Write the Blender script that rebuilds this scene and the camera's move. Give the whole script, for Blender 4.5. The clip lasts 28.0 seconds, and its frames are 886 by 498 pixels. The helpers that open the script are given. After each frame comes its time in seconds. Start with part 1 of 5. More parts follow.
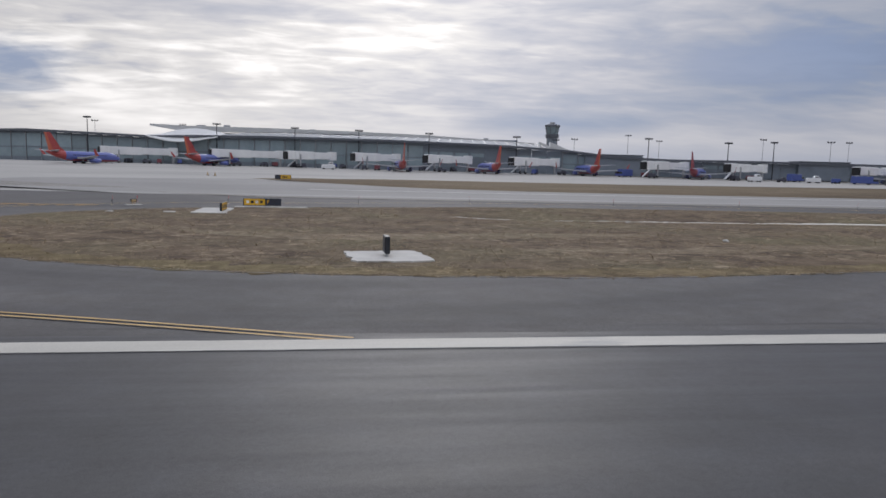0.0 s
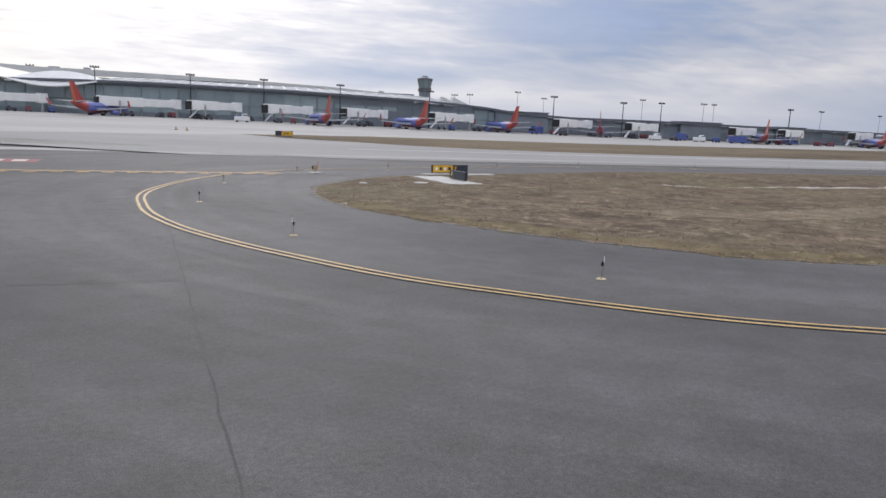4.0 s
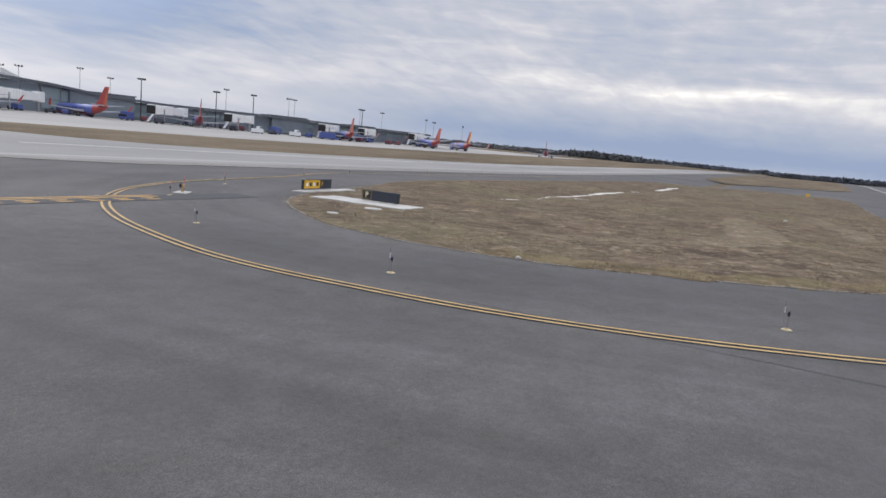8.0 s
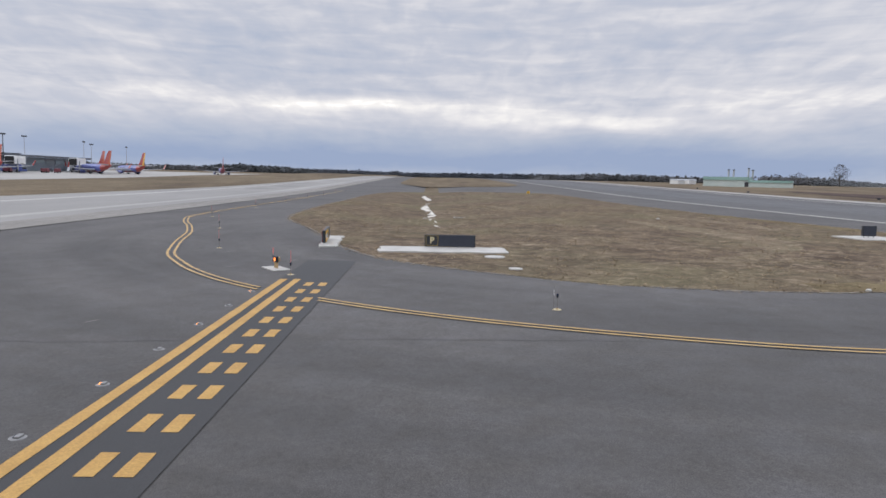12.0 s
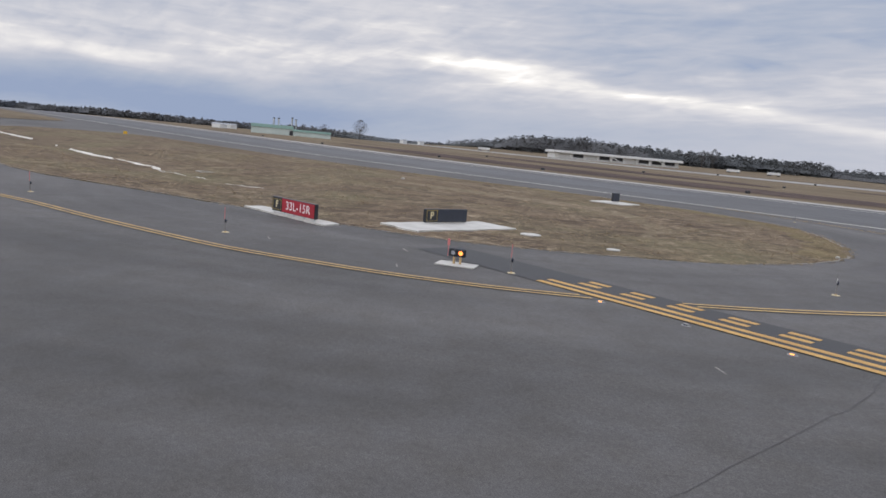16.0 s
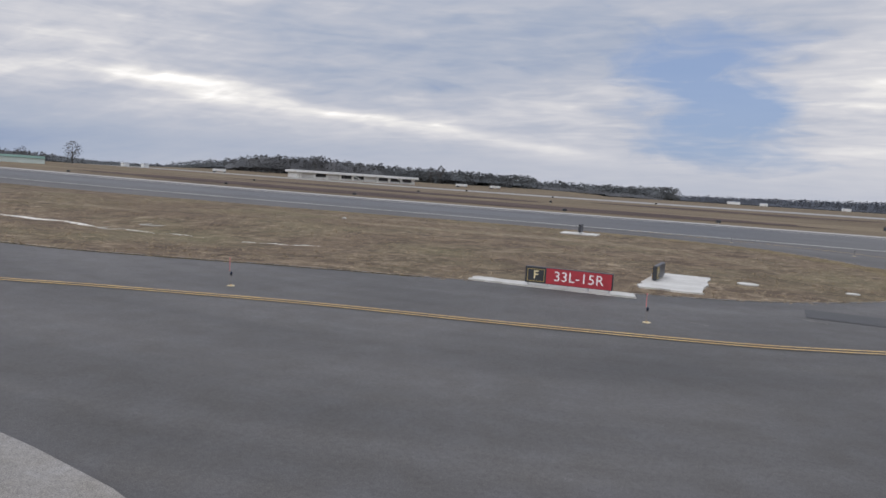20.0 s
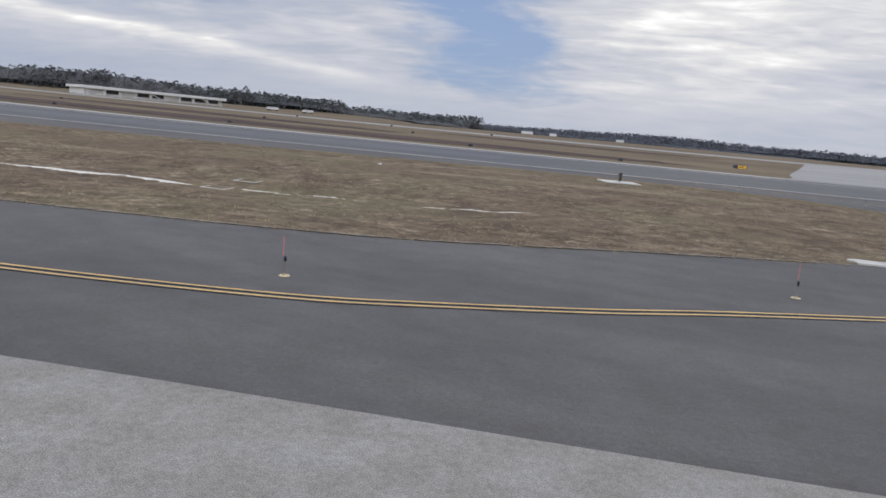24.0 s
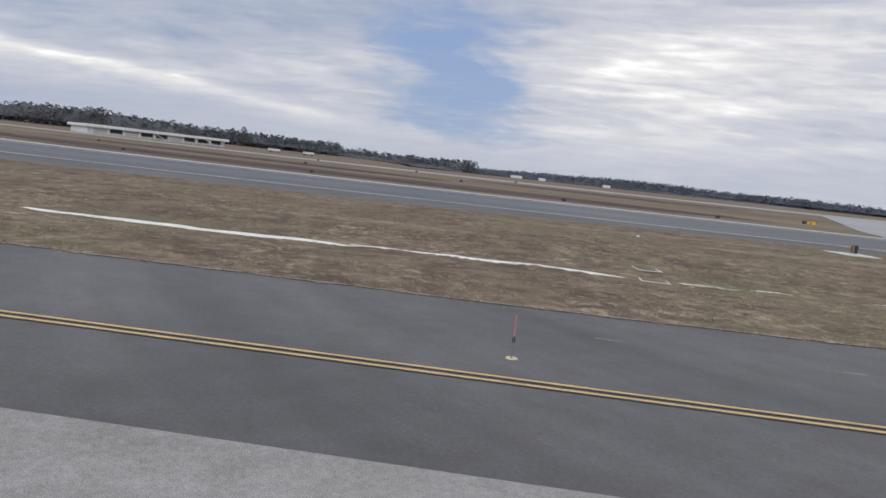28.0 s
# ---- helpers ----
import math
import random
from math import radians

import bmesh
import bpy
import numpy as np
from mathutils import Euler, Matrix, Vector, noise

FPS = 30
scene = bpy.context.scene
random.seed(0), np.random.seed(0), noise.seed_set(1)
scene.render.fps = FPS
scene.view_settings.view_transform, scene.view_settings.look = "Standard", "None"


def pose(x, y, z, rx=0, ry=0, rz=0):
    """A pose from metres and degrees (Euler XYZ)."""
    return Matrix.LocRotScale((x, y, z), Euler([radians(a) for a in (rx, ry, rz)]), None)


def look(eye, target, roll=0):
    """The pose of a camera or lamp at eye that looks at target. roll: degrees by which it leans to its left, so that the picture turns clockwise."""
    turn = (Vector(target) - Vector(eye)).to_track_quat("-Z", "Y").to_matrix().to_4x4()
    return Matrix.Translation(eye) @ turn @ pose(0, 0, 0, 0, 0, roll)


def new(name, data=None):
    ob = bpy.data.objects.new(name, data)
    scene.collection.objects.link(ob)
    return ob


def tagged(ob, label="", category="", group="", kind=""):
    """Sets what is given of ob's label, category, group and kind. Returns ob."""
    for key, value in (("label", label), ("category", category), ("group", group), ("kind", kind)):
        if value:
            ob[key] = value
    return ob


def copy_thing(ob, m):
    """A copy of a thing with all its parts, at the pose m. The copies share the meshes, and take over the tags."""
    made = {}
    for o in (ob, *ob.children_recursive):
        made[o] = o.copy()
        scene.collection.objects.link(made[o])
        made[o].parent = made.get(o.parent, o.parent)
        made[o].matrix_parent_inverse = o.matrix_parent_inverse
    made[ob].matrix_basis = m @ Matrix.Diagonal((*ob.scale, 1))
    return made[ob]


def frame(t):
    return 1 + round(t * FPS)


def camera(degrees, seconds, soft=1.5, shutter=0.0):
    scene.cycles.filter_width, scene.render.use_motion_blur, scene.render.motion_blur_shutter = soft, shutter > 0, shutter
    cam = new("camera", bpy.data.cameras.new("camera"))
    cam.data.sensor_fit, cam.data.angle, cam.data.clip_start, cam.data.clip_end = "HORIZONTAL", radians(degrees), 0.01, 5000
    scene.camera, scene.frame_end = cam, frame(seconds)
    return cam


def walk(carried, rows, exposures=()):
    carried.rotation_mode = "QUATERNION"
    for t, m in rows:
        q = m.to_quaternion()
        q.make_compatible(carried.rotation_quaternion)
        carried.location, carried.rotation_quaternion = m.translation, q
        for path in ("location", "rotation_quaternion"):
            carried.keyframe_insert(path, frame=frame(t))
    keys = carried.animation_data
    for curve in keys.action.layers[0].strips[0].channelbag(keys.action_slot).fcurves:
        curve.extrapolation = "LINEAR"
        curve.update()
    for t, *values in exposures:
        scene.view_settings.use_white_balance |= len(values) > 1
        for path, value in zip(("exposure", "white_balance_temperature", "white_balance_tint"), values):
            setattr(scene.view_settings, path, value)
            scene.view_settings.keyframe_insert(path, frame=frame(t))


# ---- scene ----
cam = camera(65.06, 28.0, soft=1.6)


def view(x, y, z, yaw, pitch, roll):
    """A camera pose from a place, a heading to the left of +y, a pitch up and a roll."""
    return pose(x, y, z, 90 + pitch, 0, yaw) @ pose(0, 0, 0, 0, 0, roll)


# The eye stays about 4.6 m above the pavement: seconds, place, heading, pitch, roll.
ROWS = [
    (0.0, 2.11, -17.86, 4.87, -8.39, -6.57, 1.47),
    (0.5, -3.53, -16.98, 4.86, -14.20, -5.79, 4.52),
    (1.0, -8.88, -15.70, 4.88, -10.61, -7.46, 3.70),
    (1.5, -14.07, -14.09, 4.86, -7.59, -9.50, 1.36),
    (2.0, -19.17, -12.20, 4.85, -8.47, -10.43, 1.40),
    (2.5, -24.11, -10.05, 4.85, -13.79, -10.94, 3.95),
    (3.0, -28.62, -7.70, 4.85, -17.13, -10.62, 3.44),
    (3.5, -32.61, -5.18, 4.85, -20.46, -10.29, 2.92),
    (4.0, -36.13, -2.47, 4.85, -23.79, -9.97, 2.41),
    (4.5, -39.29, 0.46, 4.84, -27.11, -9.64, 1.88),
    (5.0, -42.18, 3.61, 4.84, -31.75, -10.58, 1.81),
    (5.5, -44.81, 6.95, 4.84, -37.03, -11.45, 1.43),
    (6.0, -47.22, 10.47, 4.83, -44.05, -10.46, 4.15),
    (6.5, -49.37, 14.11, 4.82, -49.17, -9.20, 4.20),
    (7.0, -51.24, 17.88, 4.81, -53.78, -8.68, 4.64),
    (7.5, -52.74, 21.68, 4.80, -58.06, -9.47, 6.31),
    (8.0, -53.91, 25.49, 4.78, -62.05, -8.37, 5.35),
    (8.5, -54.79, 29.31, 4.76, -67.68, -5.87, 6.43),
    (9.0, -55.44, 33.17, 4.75, -70.55, -6.19, 5.65),
    (9.5, -55.88, 37.05, 4.73, -72.67, -7.62, 4.54),
    (10.0, -56.09, 40.91, 4.71, -75.69, -7.68, 1.26),
    (10.5, -56.07, 44.71, 4.69, -79.87, -7.10, 1.31),
    (11.0, -55.82, 48.49, 4.69, -83.72, -6.06, 0.96),
    (11.5, -55.34, 52.20, 4.66, -86.85, -5.35, 0.89),
    (12.0, -54.66, 55.89, 4.65, -90.93, -5.84, 1.23),
    (12.5, -53.79, 59.56, 4.63, -95.02, -6.34, 1.56),
    (13.0, -52.72, 63.17, 4.62, -99.11, -6.85, 1.89),
    (13.5, -51.42, 66.68, 4.61, -103.20, -7.36, 2.20),
    (14.0, -49.86, 70.05, 4.61, -109.43, -7.77, 2.89),
    (14.5, -48.03, 73.23, 4.60, -116.61, -6.32, 4.83),
    (15.0, -45.92, 76.25, 4.63, -118.95, -8.73, 1.30),
    (15.5, -43.53, 79.12, 4.61, -121.92, -8.99, 3.07),
    (16.0, -40.90, 81.79, 4.61, -130.97, -8.32, 5.16),
    (16.5, -38.11, 84.19, 4.61, -131.57, -8.74, 4.27),
    (17.0, -35.15, 86.39, 4.60, -131.69, -8.78, 2.85),
    (17.5, -32.08, 88.42, 4.59, -131.87, -8.80, 2.55),
    (18.0, -28.87, 90.23, 4.59, -136.14, -8.54, 3.02),
    (18.5, -25.60, 91.86, 4.59, -139.51, -7.39, 1.16),
    (19.0, -22.29, 93.30, 4.60, -145.55, -5.85, 2.77),
    (19.5, -18.99, 94.54, 4.59, -149.44, -5.30, 3.76),
    (20.0, -15.60, 95.55, 4.60, -154.35, -5.14, 3.61),
    (20.5, -12.10, 96.36, 4.60, -159.98, -4.90, 5.15),
    (21.0, -8.57, 97.04, 4.60, -161.10, -2.40, 4.17),
    (21.5, -5.05, 97.65, 4.60, -164.23, -5.05, 4.31),
    (22.0, -1.48, 98.05, 4.61, -168.07, -8.42, 5.76),
    (22.5, 2.15, 98.23, 4.62, -171.80, -9.51, 6.99),
    (23.0, 5.84, 98.27, 4.60, -172.07, -9.65, 6.41),
    (23.5, 9.54, 98.22, 4.60, -172.35, -9.80, 5.83),
    (24.0, 13.21, 98.12, 4.60, -172.63, -9.96, 5.25),
    (24.5, 16.84, 98.02, 4.61, -172.90, -10.11, 4.66),
    (25.0, 20.44, 97.96, 4.61, -174.84, -11.31, 5.48),
    (25.5, 24.10, 97.94, 4.60, -175.02, -10.99, 4.98),
    (26.0, 27.79, 97.98, 4.58, -174.79, -8.77, 4.50),
    (26.5, 31.45, 98.05, 4.60, -175.90, -8.76, 5.57),
    (27.0, 35.07, 98.10, 4.59, -175.65, -9.04, 5.73),
    (27.5, 38.73, 98.06, 4.60, -176.27, -8.54, 4.76),
    (28.0, 42.44, 97.91, 4.61, -175.06, -6.41, 6.14),
]
walk(cam, [(t, view(*row)) for t, *row in ROWS], exposures=[
    (0.0, -0.43, 6360, 12.3), (1.0, -0.66, 6360, 12.1), (1.8, -0.56, 6360, 11.7), (2.6, -0.25, 6400, 11.7), (4.0, 0.03, 6460, 11.9), (6.0, 0.10, 6480, 12.3), (8.0, 0.12, 6460, 11.3),
    (11.0, 0.17, 6440, 11.3), (14.0, 0.03, 6480, 11.3), (18.0, 0.08, 6480, 11.3), (22.0, -0.12, 6360, 10.7), (25.0, 0.02, 6320, 10.5), (28.0, 0.0, 6320, 10.7)])

# ---- world, sun and exposure ----
SUN_AZ, SUN_EL = 8.0, 20.0      # heading from +y to the right, height, degrees
world = bpy.data.worlds.new("overcast_sky")
scene.world = world
world.use_nodes = True
wn, wl = world.node_tree.nodes, world.node_tree.links
wn.clear()


def wnode(kind, **inputs):
    n = wn.new(kind)
    for k, v in inputs.items():
        n.inputs[k].default_value = v
    return n


def wmath(op, a, b=None, clamp=False):
    n = wn.new("ShaderNodeMath")
    n.operation, n.use_clamp = op, clamp
    for i, v in enumerate((a, b)):
        if v is None:
            continue
        if isinstance(v, (int, float)):
            n.inputs[i].default_value = v
        else:
            wl.new(v, n.inputs[i])
    return n.outputs[0]


def wramp(fac, stops):
    n = wn.new("ShaderNodeValToRGB")
    el = n.color_ramp.elements
    while len(el) < len(stops):
        el.new(0.5)
    for e, (p, c) in zip(el, stops):
        e.position, e.color = p, (*c, 1) if len(c) == 3 else c
    wl.new(fac, n.inputs[0])
    return n.outputs[0]


def wmix(fac, a, b, blend="MIX"):
    n = wn.new("ShaderNodeMix")
    n.data_type, n.blend_type = "RGBA", blend
    for i, v in ((0, fac), (6, a), (7, b)):
        if isinstance(v, (int, float)):
            n.inputs[i].default_value = v
        elif isinstance(v, tuple):
            n.inputs[i].default_value = (*v, 1)
        else:
            wl.new(v, n.inputs[i])
    return n.outputs[2]


way = wn.new("ShaderNodeTexCoord").outputs["Generated"]
sep = wn.new("ShaderNodeSeparateXYZ")
wl.new(way, sep.inputs[0])
dx, dy, dz = sep.outputs
up = wmath("MAXIMUM", dz, 0.0)


def joined(x, y, z):
    n = wn.new("ShaderNodeCombineXYZ")
    for i, v in enumerate((x, y, z)):
        if isinstance(v, (int, float)):
            n.inputs[i].default_value = v
        else:
            wl.new(v, n.inputs[i])
    return n.outputs[0]


lift = wmath("ADD", up, 0.20)
roof = joined(wmath("DIVIDE", dx, lift), wmath("DIVIDE", dy, lift), 0.0)     # on a flat cloud base
wall = joined(dx, dy, wmath("MULTIPLY", up, 3.2))                            # flat-lying streaks round the horizon


def cloud_noise(where, scale, detail, rough, shift, stretch=(1, 1, 1), turn=0.0, distort=0.0, out="Fac"):
    mp = wn.new("ShaderNodeMapping")
    mp.inputs["Location"].default_value = shift
    mp.inputs["Rotation"].default_value = (0, 0, radians(turn))
    mp.inputs["Scale"].default_value = stretch
    wl.new(where, mp.inputs[0])
    n = wnode("ShaderNodeTexNoise", Scale=scale, Detail=detail, Roughness=rough, Distortion=distort)
    wl.new(mp.outputs[0], n.inputs["Vector"])
    return n.outputs[out]


def centred(f, k):
    return wmath("MULTIPLY", wmath("SUBTRACT", f, 0.5), k)


streak = cloud_noise(wall, 5.0, 4, 0.5, (3.1, 7.7, 0), (1, 1, 1.9), distort=0.35)
rows = cloud_noise(wall, 7.5, 3, 0.55, (6.1, 2.2, 1), (1, 1, 2.6), distort=0.7)
fleece = cloud_noise(wall, 12.0, 5, 0.55, (1.3, 2.7, 5), distort=0.9)
rolls = cloud_noise(roof, 6.0, 3, 0.5, (1.0, 4.0, 0), (0.7, 1.6, 1), 35, 0.5)
drift = wn.new("ShaderNodeSeparateColor")
wl.new(cloud_noise(wall, 4.2, 3, 0.5, (8.0, 1.0, 3), distort=0.0, out="Color"), drift.inputs[0])
# heading from 60 degrees right of +y, and height, both in degrees and both drifting with the cloud
c6, s6 = math.cos(radians(60)), math.sin(radians(60))
east = wmath("SUBTRACT", wmath("MULTIPLY", dx, c6), wmath("MULTIPLY", dy, s6))
north = wmath("ADD", wmath("MULTIPLY", dx, s6), wmath("MULTIPLY", dy, c6))
heading = wmath("ADD", wmath("MULTIPLY", wmath("ARCTAN2", east, north), 57.2958), centred(drift.outputs[0], 18.0))
height = wmath("ADD", wmath("MULTIPLY", wmath("ARCSINE", dz), 57.2958), centred(drift.outputs[1], 2.8))


def mass(az, el, wide, tall, slope):
    """A soft flat-lying mass in the deck: 1 in its middle, 0 far from it."""
    a = wmath("SUBTRACT", heading, az - 60.0)
    e = wmath("SUBTRACT", wmath("SUBTRACT", height, el), wmath("MULTIPLY", a, slope))
    a, e = wmath("DIVIDE", a, wide), wmath("DIVIDE", e, tall)
    return wmath("EXPONENT", wmath("MULTIPLY", wmath("ADD", wmath("MULTIPLY", a, a), wmath("MULTIPLY", e, e)), -1.0))


lumps = wmath("ADD", wmath("ADD", wmath("ADD", centred(streak, 0.50), centred(rows, 0.42)), centred(fleece, 0.24)), centred(rolls, 0.34))
calm = wn.new("ShaderNodeMapRange")
calm.interpolation_type = "SMOOTHSTEP"
for k, v in (("From Min", 0.03), ("From Max", 0.11), ("To Min", 0.30), ("To Max", 1.0)):
    calm.inputs[k].default_value = v
wl.new(up, calm.inputs[0])
lumps = wmath("ADD", wmath("MULTIPLY", lumps, calm.outputs[0]), 0.50)
# heading, height, widths in degrees, slope, thinner and brighter (+) or thicker (-)
for az, el, wide, tall, slope, k in (
        (5, 10, 20, 4.0, 0, 0.36), (-8, 4.2, 20, 2.6, 0, 0.22), (5, 4.7, 6, 1.2, 0, 0.05), (-20, 7, 14, 5.0, 0, 0.30), (125, 9.5, 15, 3.5, 0, 0.12), (158, 8, 9, 3.0, 0, 0.14), (35, 8.2, 13, 3.4, 0.05, -0.46), (17, 3.9, 7, 0.8, 0.03, -0.30), (30, 2.5, 18, 0.9, 0, 0.18),
        (-12, 2.4, 14, 1.3, 0, 0.20), (44, 4.5, 9, 1.3, 0, 0.14), (58, 7, 12, 3, 0, 0.06), (84, 5.7, 16, 0.9, 0.0, 0.30), (101, 4.7, 9, 0.7, -0.03, 0.28), (68, 1.6, 18, 1.7, 0, -0.32), (94, 1.6, 20, 1.9, 0, -0.40),
        (118, 1.7, 14, 1.8, 0, -0.34), (80, 9, 9, 2.0, 0, -0.12), (116, 5.6, 9, 1.2, 0, 0.18), (134, 6.2, 9, 1.1, -0.10, 0.34), (147, 4.9, 7, 0.6, -0.12, 0.30), (160, 3.4, 9, 0.6, -0.08, 0.20),
        (143, 1.8, 9, 1.1, 0, -0.14), (150, 9.5, 14, 3.0, 0, -0.16), (164, 11.5, 14, 3.5, 0, -0.20), (166, 6, 6, 2.0, 0, 0.12), (189, 8, 9, 5.0, 0, 0.24), (204, 11, 16, 6.0, 0, 0.20), (195, 4, 14, 1.0, 0.05, 0.12)):
    lumps = wmath("ADD", lumps, wmath("MULTIPLY", mass(az, el, wide, tall, slope), k))
deck = wramp(lumps, [(0.08, (0.300, 0.370, 0.520)), (0.28, (0.395, 0.448, 0.555)), (0.50, (0.51, 0.535, 0.605)), (0.68, (0.65, 0.652, 0.685)), (0.84, (0.85, 0.833, 0.812)), (1.0, (1.20, 1.17, 1.125))])
# the deck thins overhead
deck = wmix(1.0, deck, wramp(up, [(0.0, (1, 1, 1)), (0.26, (1, 1, 1)), (0.5, (1.85, 1.86, 1.87)), (1.0, (2.05, 2.07, 2.10))]), "MULTIPLY")
sun_dir = Vector((math.sin(radians(SUN_AZ)) * math.cos(radians(SUN_EL)), math.cos(radians(SUN_AZ)) * math.cos(radians(SUN_EL)), math.sin(radians(SUN_EL))))
dot = wn.new("ShaderNodeVectorMath")
dot.operation = "DOT_PRODUCT"
wl.new(way, dot.inputs[0])
dot.inputs[1].default_value = sun_dir
glow = wmath("MULTIPLY", wmath("POWER", wmath("MAXIMUM", dot.outputs["Value"], 0.0), 12.0), 1.0)
deck = wmix(glow, deck, wmix(1.0, deck, (1.5, 1.49, 1.47), "MULTIPLY"))
air = wn.new("ShaderNodeTexSky")
air.sky_type, air.sun_disc = "NISHITA", False
air.sun_elevation, air.sun_rotation = radians(SUN_EL), radians(SUN_AZ)
clear, cloudy = wnode("ShaderNodeBackground", Strength=0.10), wnode("ShaderNodeBackground", Strength=1.0)
wl.new(wmix(0.8, air.outputs[0], (2.5, 3.4, 5.7)), clear.inputs[0])
wl.new(deck, cloudy.inputs[0])
# one rift in the deck shows clear air
rift = 0.0
for az, el, wide, tall, slope, k in ((175.5, 7.0, 5.0, 3.0, 0, 0.9), (172, 11, 7, 3.0, 0, 0.7), (178, 3.4, 6, 1.6, 0, 0.6), (-24, 6.5, 8, 2.6, 0, 0.75), (33, 8.6, 12, 2.8, 0.03, 0.85)):
    rift = wmath("ADD", wmath("MULTIPLY", mass(az, el, wide, tall, slope), k), rift)
rift = wmath("SUBTRACT", rift, wmath("ADD", centred(fleece, 0.9), centred(rolls, 0.5)))
mixer = wn.new("ShaderNodeMixShader")
wl.new(wramp(rift, [(0.25, (0, 0, 0)), (0.85, (0.92, 0.92, 0.92))]), mixer.inputs[0])
wl.new(cloudy.outputs[0], mixer.inputs[1])
wl.new(clear.outputs[0], mixer.inputs[2])
wl.new(mixer.outputs[0], wn.new("ShaderNodeOutputWorld").inputs[0])

sun = new("sun", bpy.data.lights.new("sun", "SUN"))
sun.data.energy, sun.data.angle, sun.data.color = 0.6, radians(30), (1.0, 0.97, 0.93)
sun.matrix_world = look(sun_dir * 100, (0, 0, 0))


# ---- materials ----
def surface(name, dark, light, rough=0.8, coarse=0.3, fine=12.0, bump=0.3, bump_size=0.02, metal=0.0, stain=None, stain_at=0.6,
            stain_scale=0.05, stretch=(1, 1, 1), spread=0.0, grain=0.25, rough_var=0.1, local=False, spec=0.5, mottle=0.0, mid=1.5):
    """A weathered surface: two tones mixed by broad noise, fine grain over them, stains, relief; sizes per metre."""
    m = bpy.data.materials.new(name)
    m.use_nodes = True
    nt, lk = m.node_tree.nodes, m.node_tree.links
    bsdf = nt["Principled BSDF"]
    at = nt.new("ShaderNodeTexCoord").outputs["Object"] if local else nt.new("ShaderNodeNewGeometry").outputs["Position"]

    def tex(scale, detail=4, st=(1, 1, 1)):
        mp = nt.new("ShaderNodeMapping")
        mp.inputs["Scale"].default_value = st
        lk.new(at, mp.inputs[0])
        n = nt.new("ShaderNodeTexNoise")
        n.inputs["Scale"].default_value, n.inputs["Detail"].default_value, n.inputs["Roughness"].default_value = scale, detail, 0.6
        lk.new(mp.outputs[0], n.inputs["Vector"])
        return n.outputs["Fac"]

    def ramp(f, lo, hi):
        n = nt.new("ShaderNodeMapRange")
        n.inputs["From Min"].default_value, n.inputs["From Max"].default_value = lo, hi
        lk.new(f, n.inputs[0])
        return n.outputs[0]

    def mix(f, a, b, blend="MIX"):
        n = nt.new("ShaderNodeMix")
        n.data_type, n.blend_type = "RGBA", blend
        for i, v in ((0, f), (6, a), (7, b)):
            if isinstance(v, (int, float)):
                n.inputs[i].default_value = v
            elif isinstance(v, tuple):
                n.inputs[i].default_value = (*v, 1)
            else:
                lk.new(v, n.inputs[i])
        return n.outputs[2]

    broad_f, fine_f = tex(coarse, 5, stretch), tex(fine, 3)
    col = mix(ramp(broad_f, 0.32, 0.68), tuple(dark), tuple(light))
    if stain:
        col = mix(ramp(tex(stain_scale, 6, stretch), stain_at, stain_at + 0.12), col, tuple(stain))
    g = 1 - grain
    shade = mix(ramp(fine_f, 0.3, 0.7), (g, g, g), (1 + grain, 1 + grain, 1 + grain))
    col = mix(1.0, col, shade, "MULTIPLY")
    if mottle:
        lo, hi = 1 - mottle, 1 + mottle
        col = mix(1.0, col, mix(ramp(tex(mid, 6, stretch), 0.3, 0.7), (lo, lo, lo), (hi, hi, hi)), "MULTIPLY")
    if spread:
        info = nt.new("ShaderNodeObjectInfo")
        col = mix(spread, col, mix(info.outputs["Random"], (0.55, 0.55, 0.55), (1.4, 1.4, 1.4)), "MULTIPLY")
    lk.new(col, bsdf.inputs["Base Color"])
    rr = nt.new("ShaderNodeMapRange")
    rr.inputs["To Min"].default_value, rr.inputs["To Max"].default_value = max(rough - rough_var, 0.02), min(rough + rough_var, 1)
    lk.new(broad_f, rr.inputs[0])
    lk.new(rr.outputs[0], bsdf.inputs["Roughness"])
    bsdf.inputs["Metallic"].default_value = metal
    bsdf.inputs["Specular IOR Level"].default_value = spec
    if bump:
        b = nt.new("ShaderNodeBump")
        b.inputs["Strength"].default_value, b.inputs["Distance"].default_value = bump, bump_size
        lk.new(fine_f, b.inputs["Height"])
        lk.new(b.outputs[0], bsdf.inputs["Normal"])
    return m


